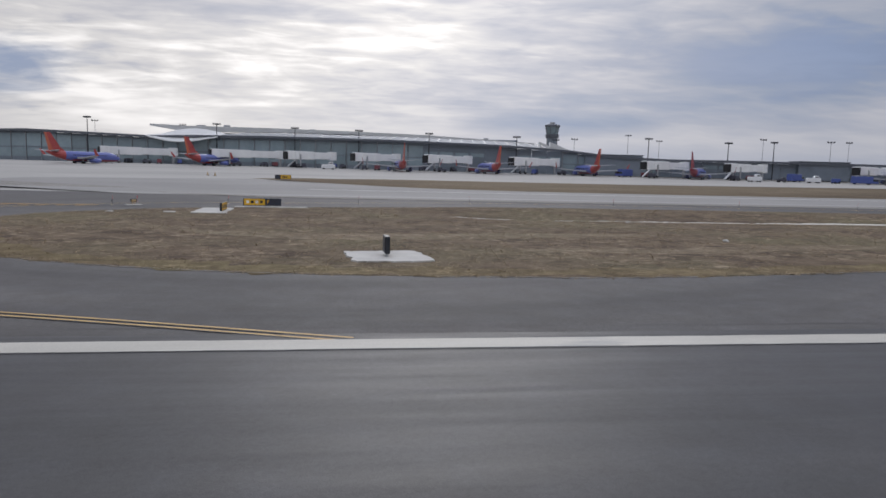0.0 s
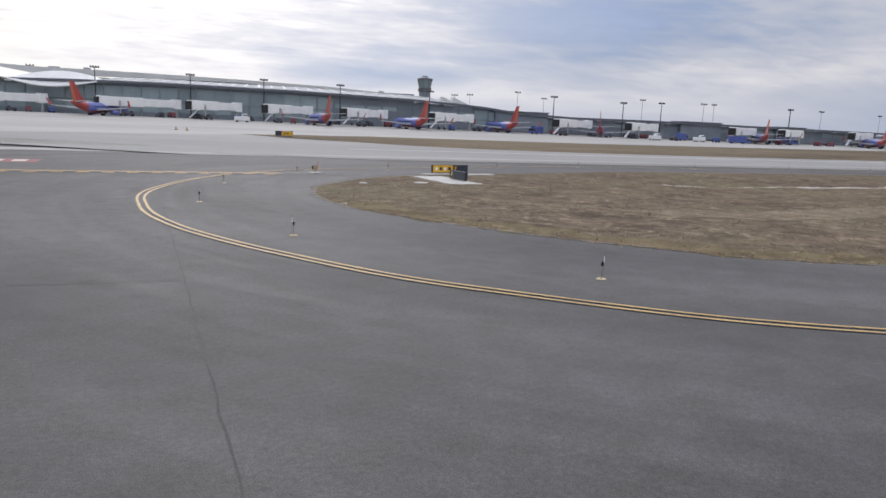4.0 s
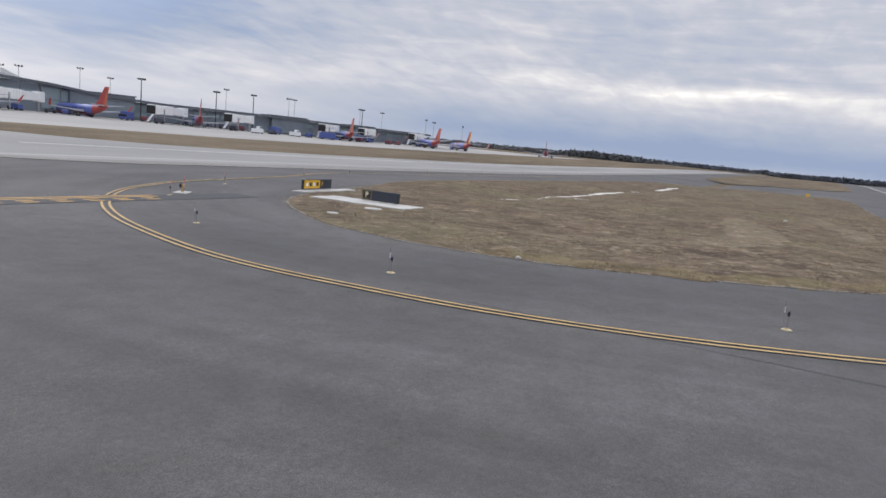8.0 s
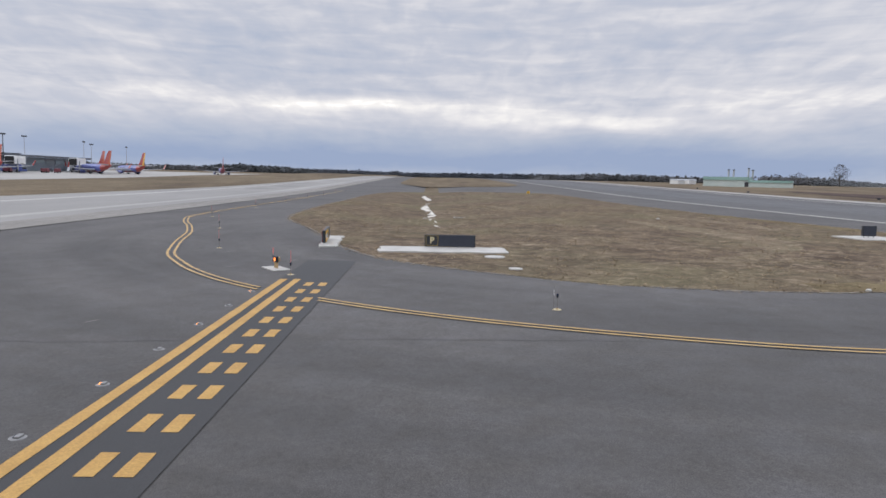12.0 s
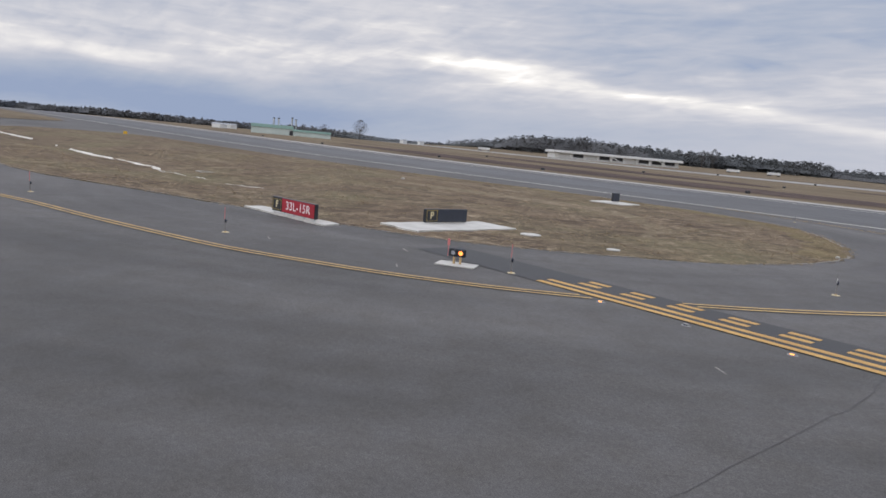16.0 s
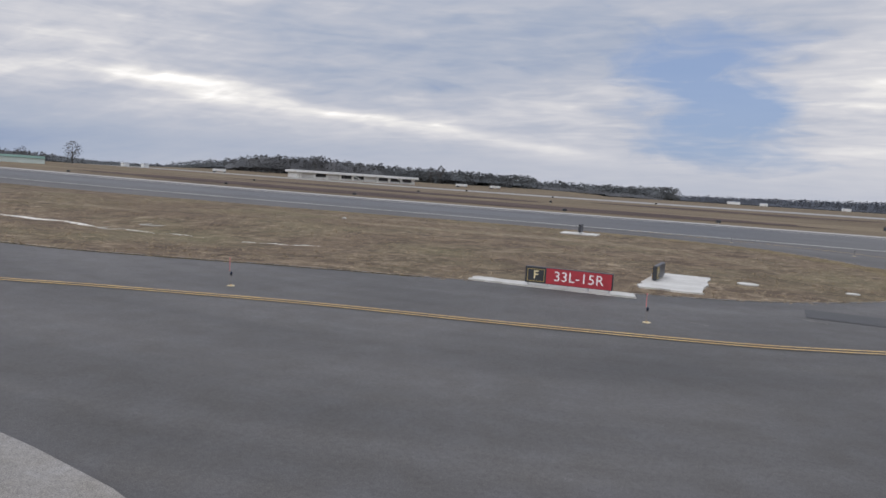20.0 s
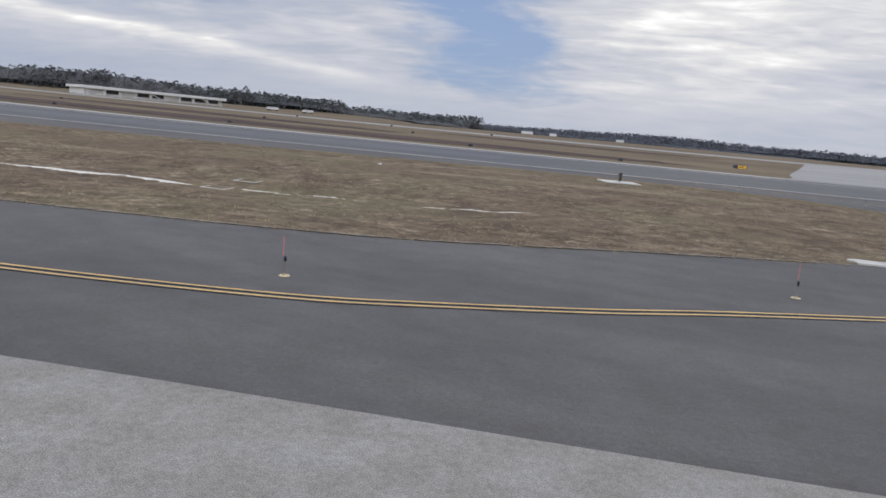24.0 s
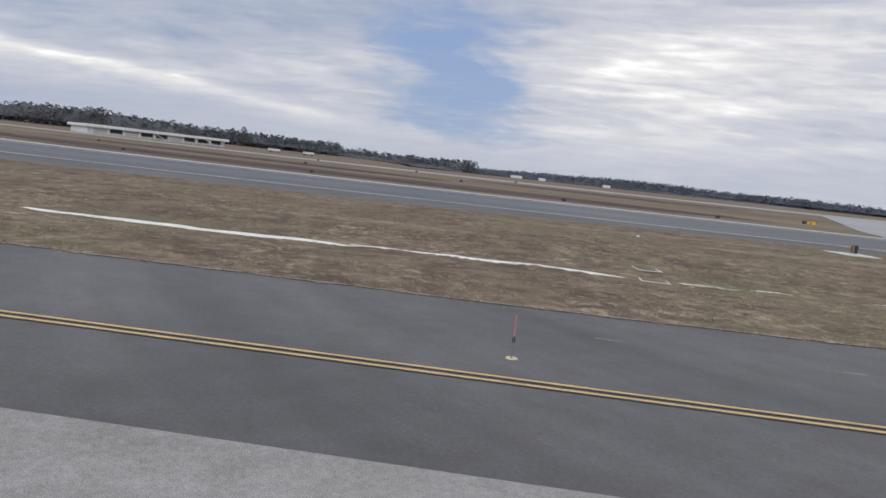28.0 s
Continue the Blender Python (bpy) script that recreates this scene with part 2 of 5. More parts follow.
def worn_pavement(name, base, contrast=0.26, warm=0.03, streak=0.22, spec=0.35, rough=0.74, heading=None, speckle=0.36):
    """Rolled asphalt: aggregate speckle, mottling at two sizes, oil stains, and wear drawn out along the way the wheels go (round the turn, or along a heading)."""
    m = bpy.data.materials.new(name)
    m.use_nodes = True
    nt, lk = m.node_tree.nodes, m.node_tree.links
    bsdf = nt["Principled BSDF"]
    at = nt.new("ShaderNodeNewGeometry").outputs["Position"]

    def op(kind, a, b=None):
        n = nt.new("ShaderNodeMath")
        n.operation = kind
        for i, v in enumerate((a, b)):
            if isinstance(v, (int, float)):
                n.inputs[i].default_value = v
            elif v is not None:
                lk.new(v, n.inputs[i])
        return n.outputs[0]

    def tex(vec, scale, detail=4, rough_n=0.6):
        n = nt.new("ShaderNodeTexNoise")
        n.inputs["Scale"].default_value, n.inputs["Detail"].default_value, n.inputs["Roughness"].default_value = scale, detail, rough_n
        lk.new(vec, n.inputs["Vector"])
        return n.outputs["Fac"]

    def span(f, lo, hi, a, b):
        n = nt.new("ShaderNodeMapRange")
        for k, v in zip(("From Min", "From Max", "To Min", "To Max"), (lo, hi, a, b)):
            n.inputs[k].default_value = v
        lk.new(f, n.inputs[0])
        return n.outputs[0]

    sep_p = nt.new("ShaderNodeSeparateXYZ")
    lk.new(at, sep_p.inputs[0])
    px, py = sep_p.outputs[0], sep_p.outputs[1]
    flow = nt.new("ShaderNodeCombineXYZ")
    if heading is None:      # round the middle of the turn
        rx, ry = op("SUBTRACT", px, 2.0), op("SUBTRACT", py, 41.0)
        radius = op("SQRT", op("ADD", op("MULTIPLY", rx, rx), op("MULTIPLY", ry, ry)))
        lk.new(radius, flow.inputs[0])
        lk.new(op("MULTIPLY", op("ARCTAN2", ry, op("MULTIPLY", rx, -1.0)), 2.6), flow.inputs[1])
    else:
        c, q = math.cos(radians(heading)), math.sin(radians(heading))
        lk.new(op("SUBTRACT", op("MULTIPLY", py, c), op("MULTIPLY", px, q)), flow.inputs[0])
        lk.new(op("MULTIPLY", op("ADD", op("MULTIPLY", px, c), op("MULTIPLY", py, q)), 0.045), flow.inputs[1])
    lanes, tracks = tex(flow.outputs[0], 0.30, 3, 0.55), tex(flow.outputs[0], 1.6, 4, 0.65)
    broad, mid, grit, aggregate = tex(at, 0.06, 4), tex(at, 0.9, 6, 0.65), tex(at, 9.0, 4, 0.7), tex(at, 46.0, 2, 0.5)
    k = span(broad, 0.3, 0.7, 1 - contrast, 1 + contrast)
    for f, amount in ((lanes, streak), (tracks, streak * 0.75), (mid, 0.16), (grit, 0.20), (aggregate, speckle)):
        k = op("MULTIPLY", k, span(f, 0.28, 0.72, 1 - amount, 1 + amount))
    k = op("MULTIPLY", k, span(tex(at, 0.35, 5, 0.7), 0.62, 0.74, 1.0, 0.84))
    tint = nt.new("ShaderNodeMix")
    tint.data_type = "RGBA"
    lk.new(span(mid, 0.35, 0.65, 0.0, 1.0), tint.inputs[0])
    tint.inputs[6].default_value = (base[0] * (1 + warm), base[1], base[2] * (1 - warm), 1)
    tint.inputs[7].default_value = (base[0], base[1], base[2] * (1 + warm), 1)
    scaled = nt.new("ShaderNodeVectorMath")
    scaled.operation = "SCALE"
    lk.new(tint.outputs[2], scaled.inputs[0])
    lk.new(k, scaled.inputs["Scale"])
    lk.new(scaled.outputs[0], bsdf.inputs["Base Color"])
    lk.new(span(tracks, 0.3, 0.7, rough - 0.08, rough + 0.08), bsdf.inputs["Roughness"])
    bsdf.inputs["Specular IOR Level"].default_value = spec
    b = nt.new("ShaderNodeBump")
    b.inputs["Strength"].default_value, b.inputs["Distance"].default_value = 0.3, 0.006
    lk.new(op("ADD", aggregate, grit), b.inputs["Height"])
    lk.new(b.outputs[0], bsdf.inputs["Normal"])
    return m


def turf(name, soil, brown, straw, green, seed=0.0):
    """Dormant grass: brown and bare-soil patches, pale straw litter in clumps, greener drifts, fine blade noise and relief."""
    m = bpy.data.materials.new(name)
    m.use_nodes = True
    nt, lk = m.node_tree.nodes, m.node_tree.links
    bsdf = nt["Principled BSDF"]
    shift = nt.new("ShaderNodeMapping")
    shift.inputs["Location"].default_value = (seed, seed * 1.7, 0)
    lk.new(nt.new("ShaderNodeNewGeometry").outputs["Position"], shift.inputs[0])
    at = shift.outputs[0]

    def tex(scale, detail=5, rough_n=0.62, distort=0.0):
        n = nt.new("ShaderNodeTexNoise")
        for k, v in (("Scale", scale), ("Detail", detail), ("Roughness", rough_n), ("Distortion", distort)):
            n.inputs[k].default_value = v
        lk.new(at, n.inputs["Vector"])
        return n.outputs["Fac"]

    def span(f, lo, hi, a=0.0, b=1.0):
        n = nt.new("ShaderNodeMapRange")
        for k, v in zip(("From Min", "From Max", "To Min", "To Max"), (lo, hi, a, b)):
            n.inputs[k].default_value = v
        lk.new(f, n.inputs[0])
        return n.outputs[0]

    def mix(f, a, b, blend="MIX"):
        n = nt.new("ShaderNodeMix")
        n.data_type, n.blend_type = "RGBA", blend
        for i, v in ((0, f), (6, a), (7, b)):
            if isinstance(v, (int, float)):
                n.inputs[i].default_value = v
            elif isinstance(v, tuple):
                n.inputs[i].default_value = (*v, 1)
            else:
                lk.new(v, n.inputs[i])
        return n.outputs[2]

    def wide_mul(a, b):
        n = nt.new("ShaderNodeMath")
        n.operation = "MULTIPLY"
        lk.new(a, n.inputs[0])
        lk.new(b, n.inputs[1])
        return n.outputs[0]

    drift, patch, clump, litter, blades = tex(0.055, 3), tex(0.30, 6, 0.66, 0.5), tex(0.95, 6, 0.72, 0.8), tex(2.9, 5, 0.7, 0.5), tex(17.0, 3)
    thick = tex(0.105, 5, 0.6, 0.6)
    col = mix(span(patch, 0.36, 0.62), soil, brown)
    col = mix(span(drift, 0.46, 0.66, 0.0, 0.8), col, green)
    # dead straw lies thick in some stretches and thin in others
    spread = wide_mul(span(clump, 0.52, 0.64, 0.0, 0.9), span(thick, 0.38, 0.60, 0.12, 1.0))
    col = mix(spread, col, straw)
    col = mix(span(clump, 0.46, 0.37, 0.0, 0.7), col, soil)
    col = mix(wide_mul(span(litter, 0.58, 0.72, 0.0, 0.75), span(thick, 0.30, 0.60, 0.25, 1.0)), col, straw)
    col = mix(span(litter, 0.40, 0.28, 0.0, 0.6), col, soil)
    dim = mix(span(blades, 0.3, 0.7), (0.62, 0.62, 0.62), (1.38, 1.38, 1.38))
    lk.new(mix(1.0, col, dim, "MULTIPLY"), bsdf.inputs["Base Color"])
    bsdf.inputs["Roughness"].default_value = 0.95
    bsdf.inputs["Specular IOR Level"].default_value = 0.1
    b = nt.new("ShaderNodeBump")
    b.inputs["Strength"].default_value, b.inputs["Distance"].default_value = 1.0, 0.07
    lk.new(litter, b.inputs["Height"])
    lk.new(b.outputs[0], bsdf.inputs["Normal"])
    return m


def plain(name, colour, rough=0.5, metal=0.0, vary=0.12, scale=3.0):
    c = np.array(colour)
    return surface(name, c * (1 - vary), np.minimum(c * (1 + vary), 0.95), rough, scale, scale * 12, 0.1, 0.003, metal, grain=0.06, local=True)


def glowing(name, colour, strength):
    m = bpy.data.materials.new(name)
    m.use_nodes = True
    b = m.node_tree.nodes["Principled BSDF"]
    b.inputs["Base Color"].default_value = (*colour, 1)
    b.inputs["Emission Color"].default_value = (*colour, 1)
    b.inputs["Emission Strength"].default_value = strength
    return m


ASPHALT = worn_pavement("worn_asphalt", (0.0875, 0.0828, 0.078))
RUNWAY_ASPHALT = worn_pavement("runway_asphalt", (0.0495, 0.0478, 0.0470), contrast=0.16, streak=0.26, spec=0.32, rough=0.52, heading=0.0)
OLD_ASPHALT = worn_pavement("old_pale_asphalt", (0.250, 0.236, 0.212), contrast=0.1, streak=0.06, spec=0.3, rough=0.85, heading=0.0, speckle=0.42)
PATCH = surface("fresh_dark_asphalt", (0.032, 0.0315, 0.032), (0.047, 0.046, 0.046), 0.7, 0.3, 40, 0.4, 0.005)
TAXI_CONCRETE = surface("lane_concrete", (0.235, 0.225, 0.210), (0.325, 0.310, 0.288), 0.8, 0.05, 5, 0.2, 0.005, stain=(0.190, 0.183, 0.174), stain_at=0.6, stain_scale=0.03, stretch=(0.3, 1, 1), grain=0.12)
CONCRETE = surface("apron_concrete", (0.315, 0.300, 0.275), (0.425, 0.405, 0.370), 0.8, 0.05, 5, 0.2, 0.005, stain=(0.235, 0.225, 0.212), stain_at=0.6, stain_scale=0.03, stretch=(0.3, 1, 1), grain=0.1)
SLAB = surface("white_concrete", (0.46, 0.44, 0.40), (0.59, 0.57, 0.525), 0.85, 0.8, 14, 0.4, 0.006, stain=(0.42, 0.39, 0.34), stain_at=0.62, stain_scale=0.5, grain=0.1)
GRASS = turf("dormant_turf", (0.088, 0.0645, 0.046), (0.188, 0.140, 0.094), (0.370, 0.292, 0.202), (0.158, 0.138, 0.079))
EDGE_TURF = turf("edge_turf", (0.108, 0.081, 0.047), (0.205, 0.157, 0.088), (0.350, 0.275, 0.165), (0.165, 0.140, 0.072), 31.0)
BANK = surface("straw_bank_turf", (0.125, 0.095, 0.062), (0.215, 0.168, 0.110), 0.95, 0.03, 2.0, 0.5, 0.05, stain=(0.105, 0.077, 0.056), stain_at=0.55, stain_scale=0.02, stretch=(0.35, 1.8, 1), grain=0.2, spec=0.1, mottle=0.2, mid=0.3)
STRAW = surface("straw_blades", (0.265, 0.198, 0.125), (0.43, 0.340, 0.220), 0.95, 0.5, 9, 0, 0, grain=0.25, spec=0.1)
YELLOW = surface("yellow_paint", (0.45, 0.245, 0.050), (0.56, 0.33, 0.088), 0.6, 0.8, 26, 0.3, 0.003, stain=(0.30, 0.19, 0.06), stain_at=0.64, stain_scale=0.9, grain=0.2)
WHITE = surface("white_paint", (0.45, 0.425, 0.365), (0.57, 0.54, 0.47), 0.6, 0.6, 24, 0.3, 0.003, stain=(0.36, 0.35, 0.33), stain_at=0.63, stain_scale=0.7, stretch=(0.25, 1, 1), grain=0.12)
BLACK_PAINT = surface("black_paint", (0.035, 0.035, 0.038), (0.055, 0.055, 0.06), 0.6, 0.5, 24, 0.2, 0.003, grain=0.2)
SNOW = surface("old_snow", (0.60, 0.56, 0.485), (0.74, 0.705, 0.635), 0.9, 0.9, 6, 0.6, 0.05, stain=(0.40, 0.34, 0.26), stain_at=0.60, stain_scale=1.3, grain=0.14)
SEAM = surface("faint_paving_seam", (0.056, 0.053, 0.051), (0.085, 0.081, 0.078), 0.74, 0.3, 16, 0, 0, spec=0.35)
SEAM_PALE = surface("pale_paving_seam", (0.100, 0.0965, 0.092), (0.132, 0.127, 0.121), 0.75, 0.3, 16, 0, 0, spec=0.35)
EDGE_YELLOW = surface("faded_yellow_paint", (0.47, 0.285, 0.085), (0.58, 0.385, 0.135), 0.6, 0.8, 26, 0.3, 0.003, stain=(0.33, 0.20, 0.07), stain_at=0.60, stain_scale=0.9, grain=0.2)
RUBBERED = worn_pavement("rubber_marked_asphalt", (0.052, 0.052, 0.054), contrast=0.1, streak=0.25, spec=0.35, rough=0.50, heading=0.0)


# ---- building tools ----
def smooth(t):
    t = min(max(t, 0.0), 1.0)
    return t * t * (3 - 2 * t)


def ground_z(x, y):
    """Height of the field: runway a little proud, a shallow swale in the turf, a slow rise all round, a bank up to the terminal apron."""
    z = 0.25 * (1 - smooth(y / 80)) - 0.6 * math.exp(-((y - 56.3) / 6.5) ** 2) * smooth((x - 6) / 16)
    r = math.hypot(x + 20, y - 50)
    w = smooth((y - 140) / 40)
    q = max(0.0, r - 100)
    cone = 0.00005 * q * q if q < 110 else 0.605 + 0.011 * (q - 110)
    cone = cone if cone < 3.6 else 4.8 - 1.2 * math.exp(-(cone - 3.6) / 1.2)
    y2 = y + 0.35 * max(0, x - 200) * smooth((y - 145) / 20)
    z += cone * (1 - w)
    if y < -300 and x > 150:
        d = math.hypot(x + 36, y - 89)
        k = math.degrees(math.atan2(x + 36, y - 89))
        z += 3.2 * math.exp(-((d - 710) / 62) ** 2) * smooth((k - 126) / 10) * smooth((172 - k) / 14)
    if y2 > 100:
        for (y0, z0), (y1, z1) in (((100, 0), (133, 1.6)), ((133, 1.6), (170, 2.3)), ((170, 2.3), (228, 3.0)), ((228, 3.0), (265, 3.9)), ((265, 3.9), (5000, 39.0))):
            if y2 <= y1:
                z += z0 + (z1 - z0) * (y2 - y0) / (y1 - y0)
                break
    return z


def under_turf(x, y):
    """How far the sheets below the turf keep clear of the swale."""
    return 0.3 * math.exp(-((y - 56.3) / 6.3) ** 2) * smooth((x - 0) / 10)


def link(name, bm, mats, parent=None, smooth_faces=False):
    me = bpy.data.meshes.new(name)
    bm.to_mesh(me)
    bm.free()
    for m in mats if isinstance(mats, (list, tuple)) else [mats]:
        me.materials.append(m)
    if smooth_faces:
        me.polygons.foreach_set("use_smooth", [True] * len(me.polygons))
    ob = new(name, me)
    ob.parent = parent
    return ob


def part(name, bm, material, parent, label="", smooth_faces=False):
    ob = link(name, bm, material, parent, smooth_faces)
    return tagged(ob, label) if label else ob


def thing(name, at, label, category, group="", turn=0.0, tilt=0.0):
    e = new(name)
    e.matrix_world = pose(*at, tilt, 0, turn)
    return tagged(e, label, category, group)


def mesh_obj(name, verts, faces, mat, parent=None, smooth_faces=False):
    me = bpy.data.meshes.new(name)
    me.from_pydata(verts, [], faces)
    me.materials.append(mat)
    if smooth_faces:
        me.polygons.foreach_set("use_smooth", [True] * len(me.polygons))
    ob = new(name, me)
    ob.parent = parent
    return ob


def box(bm, size, at=(0, 0, 0), turn=None, bevel=0.0, taper=1.0):
    """A box with its base centre at `at`; taper shrinks its top; edges bevelled."""
    r = bmesh.ops.create_cube(bm, size=1)
    vs = r["verts"]
    for v in vs:
        k = taper if v.co.z > 0 else 1
        v.co = Vector((v.co.x * size[0] * k, v.co.y * size[1] * k, (v.co.z + 0.5) * size[2]))
    if bevel:
        es = list({e for v in vs for e in v.link_edges})
        r2 = bmesh.ops.bevel(bm, geom=es, offset=bevel, segments=1, affect="EDGES")
        vs = list({v for f in r2["faces"] for v in f.verts} | {v for v in vs if v.is_valid})
    m = Matrix.Translation(at) @ (turn if turn else Matrix())
    bmesh.ops.transform(bm, matrix=m, verts=[v for v in vs if v.is_valid])
    return bm


def boxed(size, at=(0, 0, 0), turn=None, bevel=0.0, taper=1.0):
    return box(bmesh.new(), size, at, turn, bevel, taper)


def cyl(bm, r0, r1, h, at=(0, 0, 0), turn=None, n=12):
    r = bmesh.ops.create_cone(bm, cap_ends=True, segments=n, radius1=r0, radius2=r1, depth=h)
    m = Matrix.Translation(at) @ (turn if turn else Matrix()) @ Matrix.Translation((0, 0, h / 2))
    bmesh.ops.transform(bm, matrix=m, verts=r["verts"])
    return bm


def cyled(*a, **k):
    return cyl(bmesh.new(), *a, **k)


def loft(rings, close=True):
    """A skin over rings of points, capped at both ends."""
    bm = bmesh.new()
    rows = [[bm.verts.new(p) for p in ring] for ring in rings]
    n = len(rows[0])
    for a, b in zip(rows, rows[1:]):
        for i in range(n):
            bm.faces.new((a[i], a[(i + 1) % n], b[(i + 1) % n], b[i]))
    bm.faces.new(rows[0][::-1])
    bm.faces.new(rows[-1])
    bmesh.ops.recalc_face_normals(bm, faces=bm.faces)
    return bm


def curve(points, step=1.0):
    """Catmull-Rom through the points, sampled about every `step` metres."""
    p = [Vector(q) for q in points]
    p = [p[0] * 2 - p[1]] + p + [p[-1] * 2 - p[-2]]
    out = []
    for i in range(1, len(p) - 2):
        n = max(2, int((p[i + 1] - p[i]).length / step))
        for k in range(n):
            t = k / n
            a, b, c, d = p[i - 1:i + 3]
            out.append(0.5 * (2 * b + (c - a) * t + (2 * a - 5 * b + 4 * c - d) * t * t + (3 * b - a - 3 * c + d) * t ** 3))
    out.append(p[-2].copy())
    return out


def overlay(name, outline, off, mat, cell=8.0, label="", category="", kind="structure", parent=None, keep_under=False):
    """A sheet that lies on the field inside the outline."""
    from mathutils import geometry
    out = [Vector((p[0], p[1])) for p in outline]
    xs, ys = [p.x for p in out], [p.y for p in out]
    pts = list(out)
    edges = [(i, (i + 1) % len(out)) for i in range(len(out))]
    poly = np.array([(p.x, p.y) for p in out])
    gx = np.arange(min(xs) + cell / 2, max(xs), cell)
    gy = np.arange(min(ys) + cell / 2, max(ys), cell)
    X, Y = [a.ravel() for a in np.meshgrid(gx, gy)]
    inside = np.zeros(len(X), bool)
    for (x0, y0), (x1, y1) in zip(poly, np.roll(poly, -1, 0)):
        hitp = ((y0 > Y) != (y1 > Y)) & (X < (x1 - x0) * (Y - y0) / (y1 - y0 + 1e-12) + x0)
        inside ^= hitp
    pts += [Vector((x, y)) for x, y in zip(X[inside], Y[inside])]
    vs, _, fs, *_ = geometry.delaunay_2d_cdt(pts, edges, [], 1, 1e-4)
    verts = [(v.x, v.y, ground_z(v.x, v.y) + off - (under_turf(v.x, v.y) if keep_under else 0)) for v in vs]
    ob = mesh_obj(name, verts, [tuple(f) for f in fs], mat, parent)
    if verts and ob.data.polygons[0].normal.z < 0:
        ob.data.flip_normals()
    if label:
        tagged(ob, label, category, kind=kind)
    return ob


def band(name, path, half, off, mat, parent=None, wob=0.0, label="", category="", kind=""):
    """A painted or laid strip along a path."""
    verts, faces = [], []
    n = len(path)
    for i, p in enumerate(path):
        d = (path[min(i + 1, n - 1)] - path[max(i - 1, 0)]).normalized()
        side = Vector((-d.y, d.x))
        h = half * (1 + wob * random.uniform(-1, 1))
        for k in (-1, 1):
            q = p + side * h * k
            verts.append((q.x, q.y, ground_z(q.x, q.y) + off))
    for i in range(n - 1):
        faces.append((2 * i, 2 * i + 2, 2 * i + 3, 2 * i + 1))
    ob = mesh_obj(name, verts, faces, mat, parent)
    if ob.data.polygons[0].normal.z < 0:
        ob.data.flip_normals()
    if label:
        tagged(ob, label, category, kind=kind)
    return ob


def line(x0, y0, x1, y1, step=6.0):
    a, b = Vector((x0, y0)), Vector((x1, y1))
    n = max(1, int((b - a).length / step))
    return [a.lerp(b, i / n) for i in range(n + 1)]


def lettering(text, size, depth, mat, parent, at, turn, name="legend", bold=0.012, space=1.0):
    cu = bpy.data.curves.new("legend", "FONT")
    cu.body, cu.size, cu.extrude, cu.offset, cu.align_x, cu.align_y = text, size, depth, bold, "CENTER", "CENTER"
    cu.space_character = space
    tmp = bpy.data.objects.new("legend", cu)
    scene.collection.objects.link(tmp)
    bpy.context.view_layer.update()
    me = bpy.data.meshes.new_from_object(tmp.evaluated_get(bpy.context.evaluated_depsgraph_get()))
    bpy.data.objects.remove(tmp)
    me.materials.clear()
    me.materials.append(mat)
    ob = new(name, me)
    ob.parent = parent
    ob.matrix_basis = Matrix.Translation(at) @ turn
    return ob


# ---- the field ----
def axis(lo, hi, fine, c0, c1):
    out = list(np.arange(c0, c1 + 0.1, fine))
    s, v = fine, c1
    while v < hi:
        s *= 1.25
        v += s
        out.append(min(v, hi))
    s, v = fine, c0
    while v > lo:
        s *= 1.25
        v -= s
        out.insert(0, max(v, lo))
    return out


gx, gy = axis(-4200, 4200, 10, -250, 450), axis(-4200, 4200, 10, -250, 420)
verts = [(x, y, ground_z(x, y) - 0.05 - 1.5 * under_turf(x, y)) for y in gy for x in gx]
nx = len(gx)
faces = [(j * nx + i, j * nx + i + 1, (j + 1) * nx + i + 1, (j + 1) * nx + i) for j in range(len(gy) - 1) for i in range(nx - 1)]
tagged(mesh_obj("ground", verts, faces, BANK), "dormant straw-brown airfield grass reaching the horizon", "ground", kind="structure")


def ragged(path, amount):
    """Roughens an edge by soft noise."""
    out = []
    for p in path:
        k = noise.noise(Vector((p.x * 0.9, p.y * 0.9, 3))) * amount + noise.noise(Vector((p.x * 3.1, p.y * 3.1, 7))) * amount * 0.5
        out.append(p + Vector((k, k * 0.6)))
    return out


def ragged_loop(pts):
    return ragged(curve(list(pts) + [pts[0]], 4.0)[:-1], 5.0)


# asphalt of the exit and its fillets, from the runway to the parallel taxiway
overlay("exit_taxiway", line(-260, -10, -260, 110, 20) + line(-240, 112, 1500, 112, 20) + line(1500, 100, 1500, -10, 20) + line(1480, -10, -240, -10, 20), 0.0, ASPHALT, 8,
        "dark grey worn asphalt of the runway exit and taxiway shoulder", "pavement", keep_under=True)
overlay("runway", line(-900, -54, 1900, -54, 25) + line(1900, 1.2, -900, 1.2, 25), 0.012, RUNWAY_ASPHALT, 14, "grey grooved asphalt runway, slightly shiny", "runway")
overlay("rubber_track", line(20, -33, 1300, -33, 25) + line(1300, -14, 20, -14, 25), 0.022, RUBBERED, 14, "darker rubber-marked middle of the runway", "runway")
overlay("crossing_taxiway", curve([(-36, -54), (-44, -72), (-52, -98), (-86, -190), (-132, -317)], 4) + curve([(-190, -317), (-150, -190), (-118, -98), (-122, -72), (-132, -54)], 4), 0.02, TAXI_CONCRETE, 8,
        "pale concrete taxiway across the runway", "pavement")
overlay("far_taxiway", line(-900, -274, 900, -274, 25) + line(900, -318, -900, -318, 25), 0.03, TAXI_CONCRETE, 20, "distant pale concrete taxiway", "pavement")
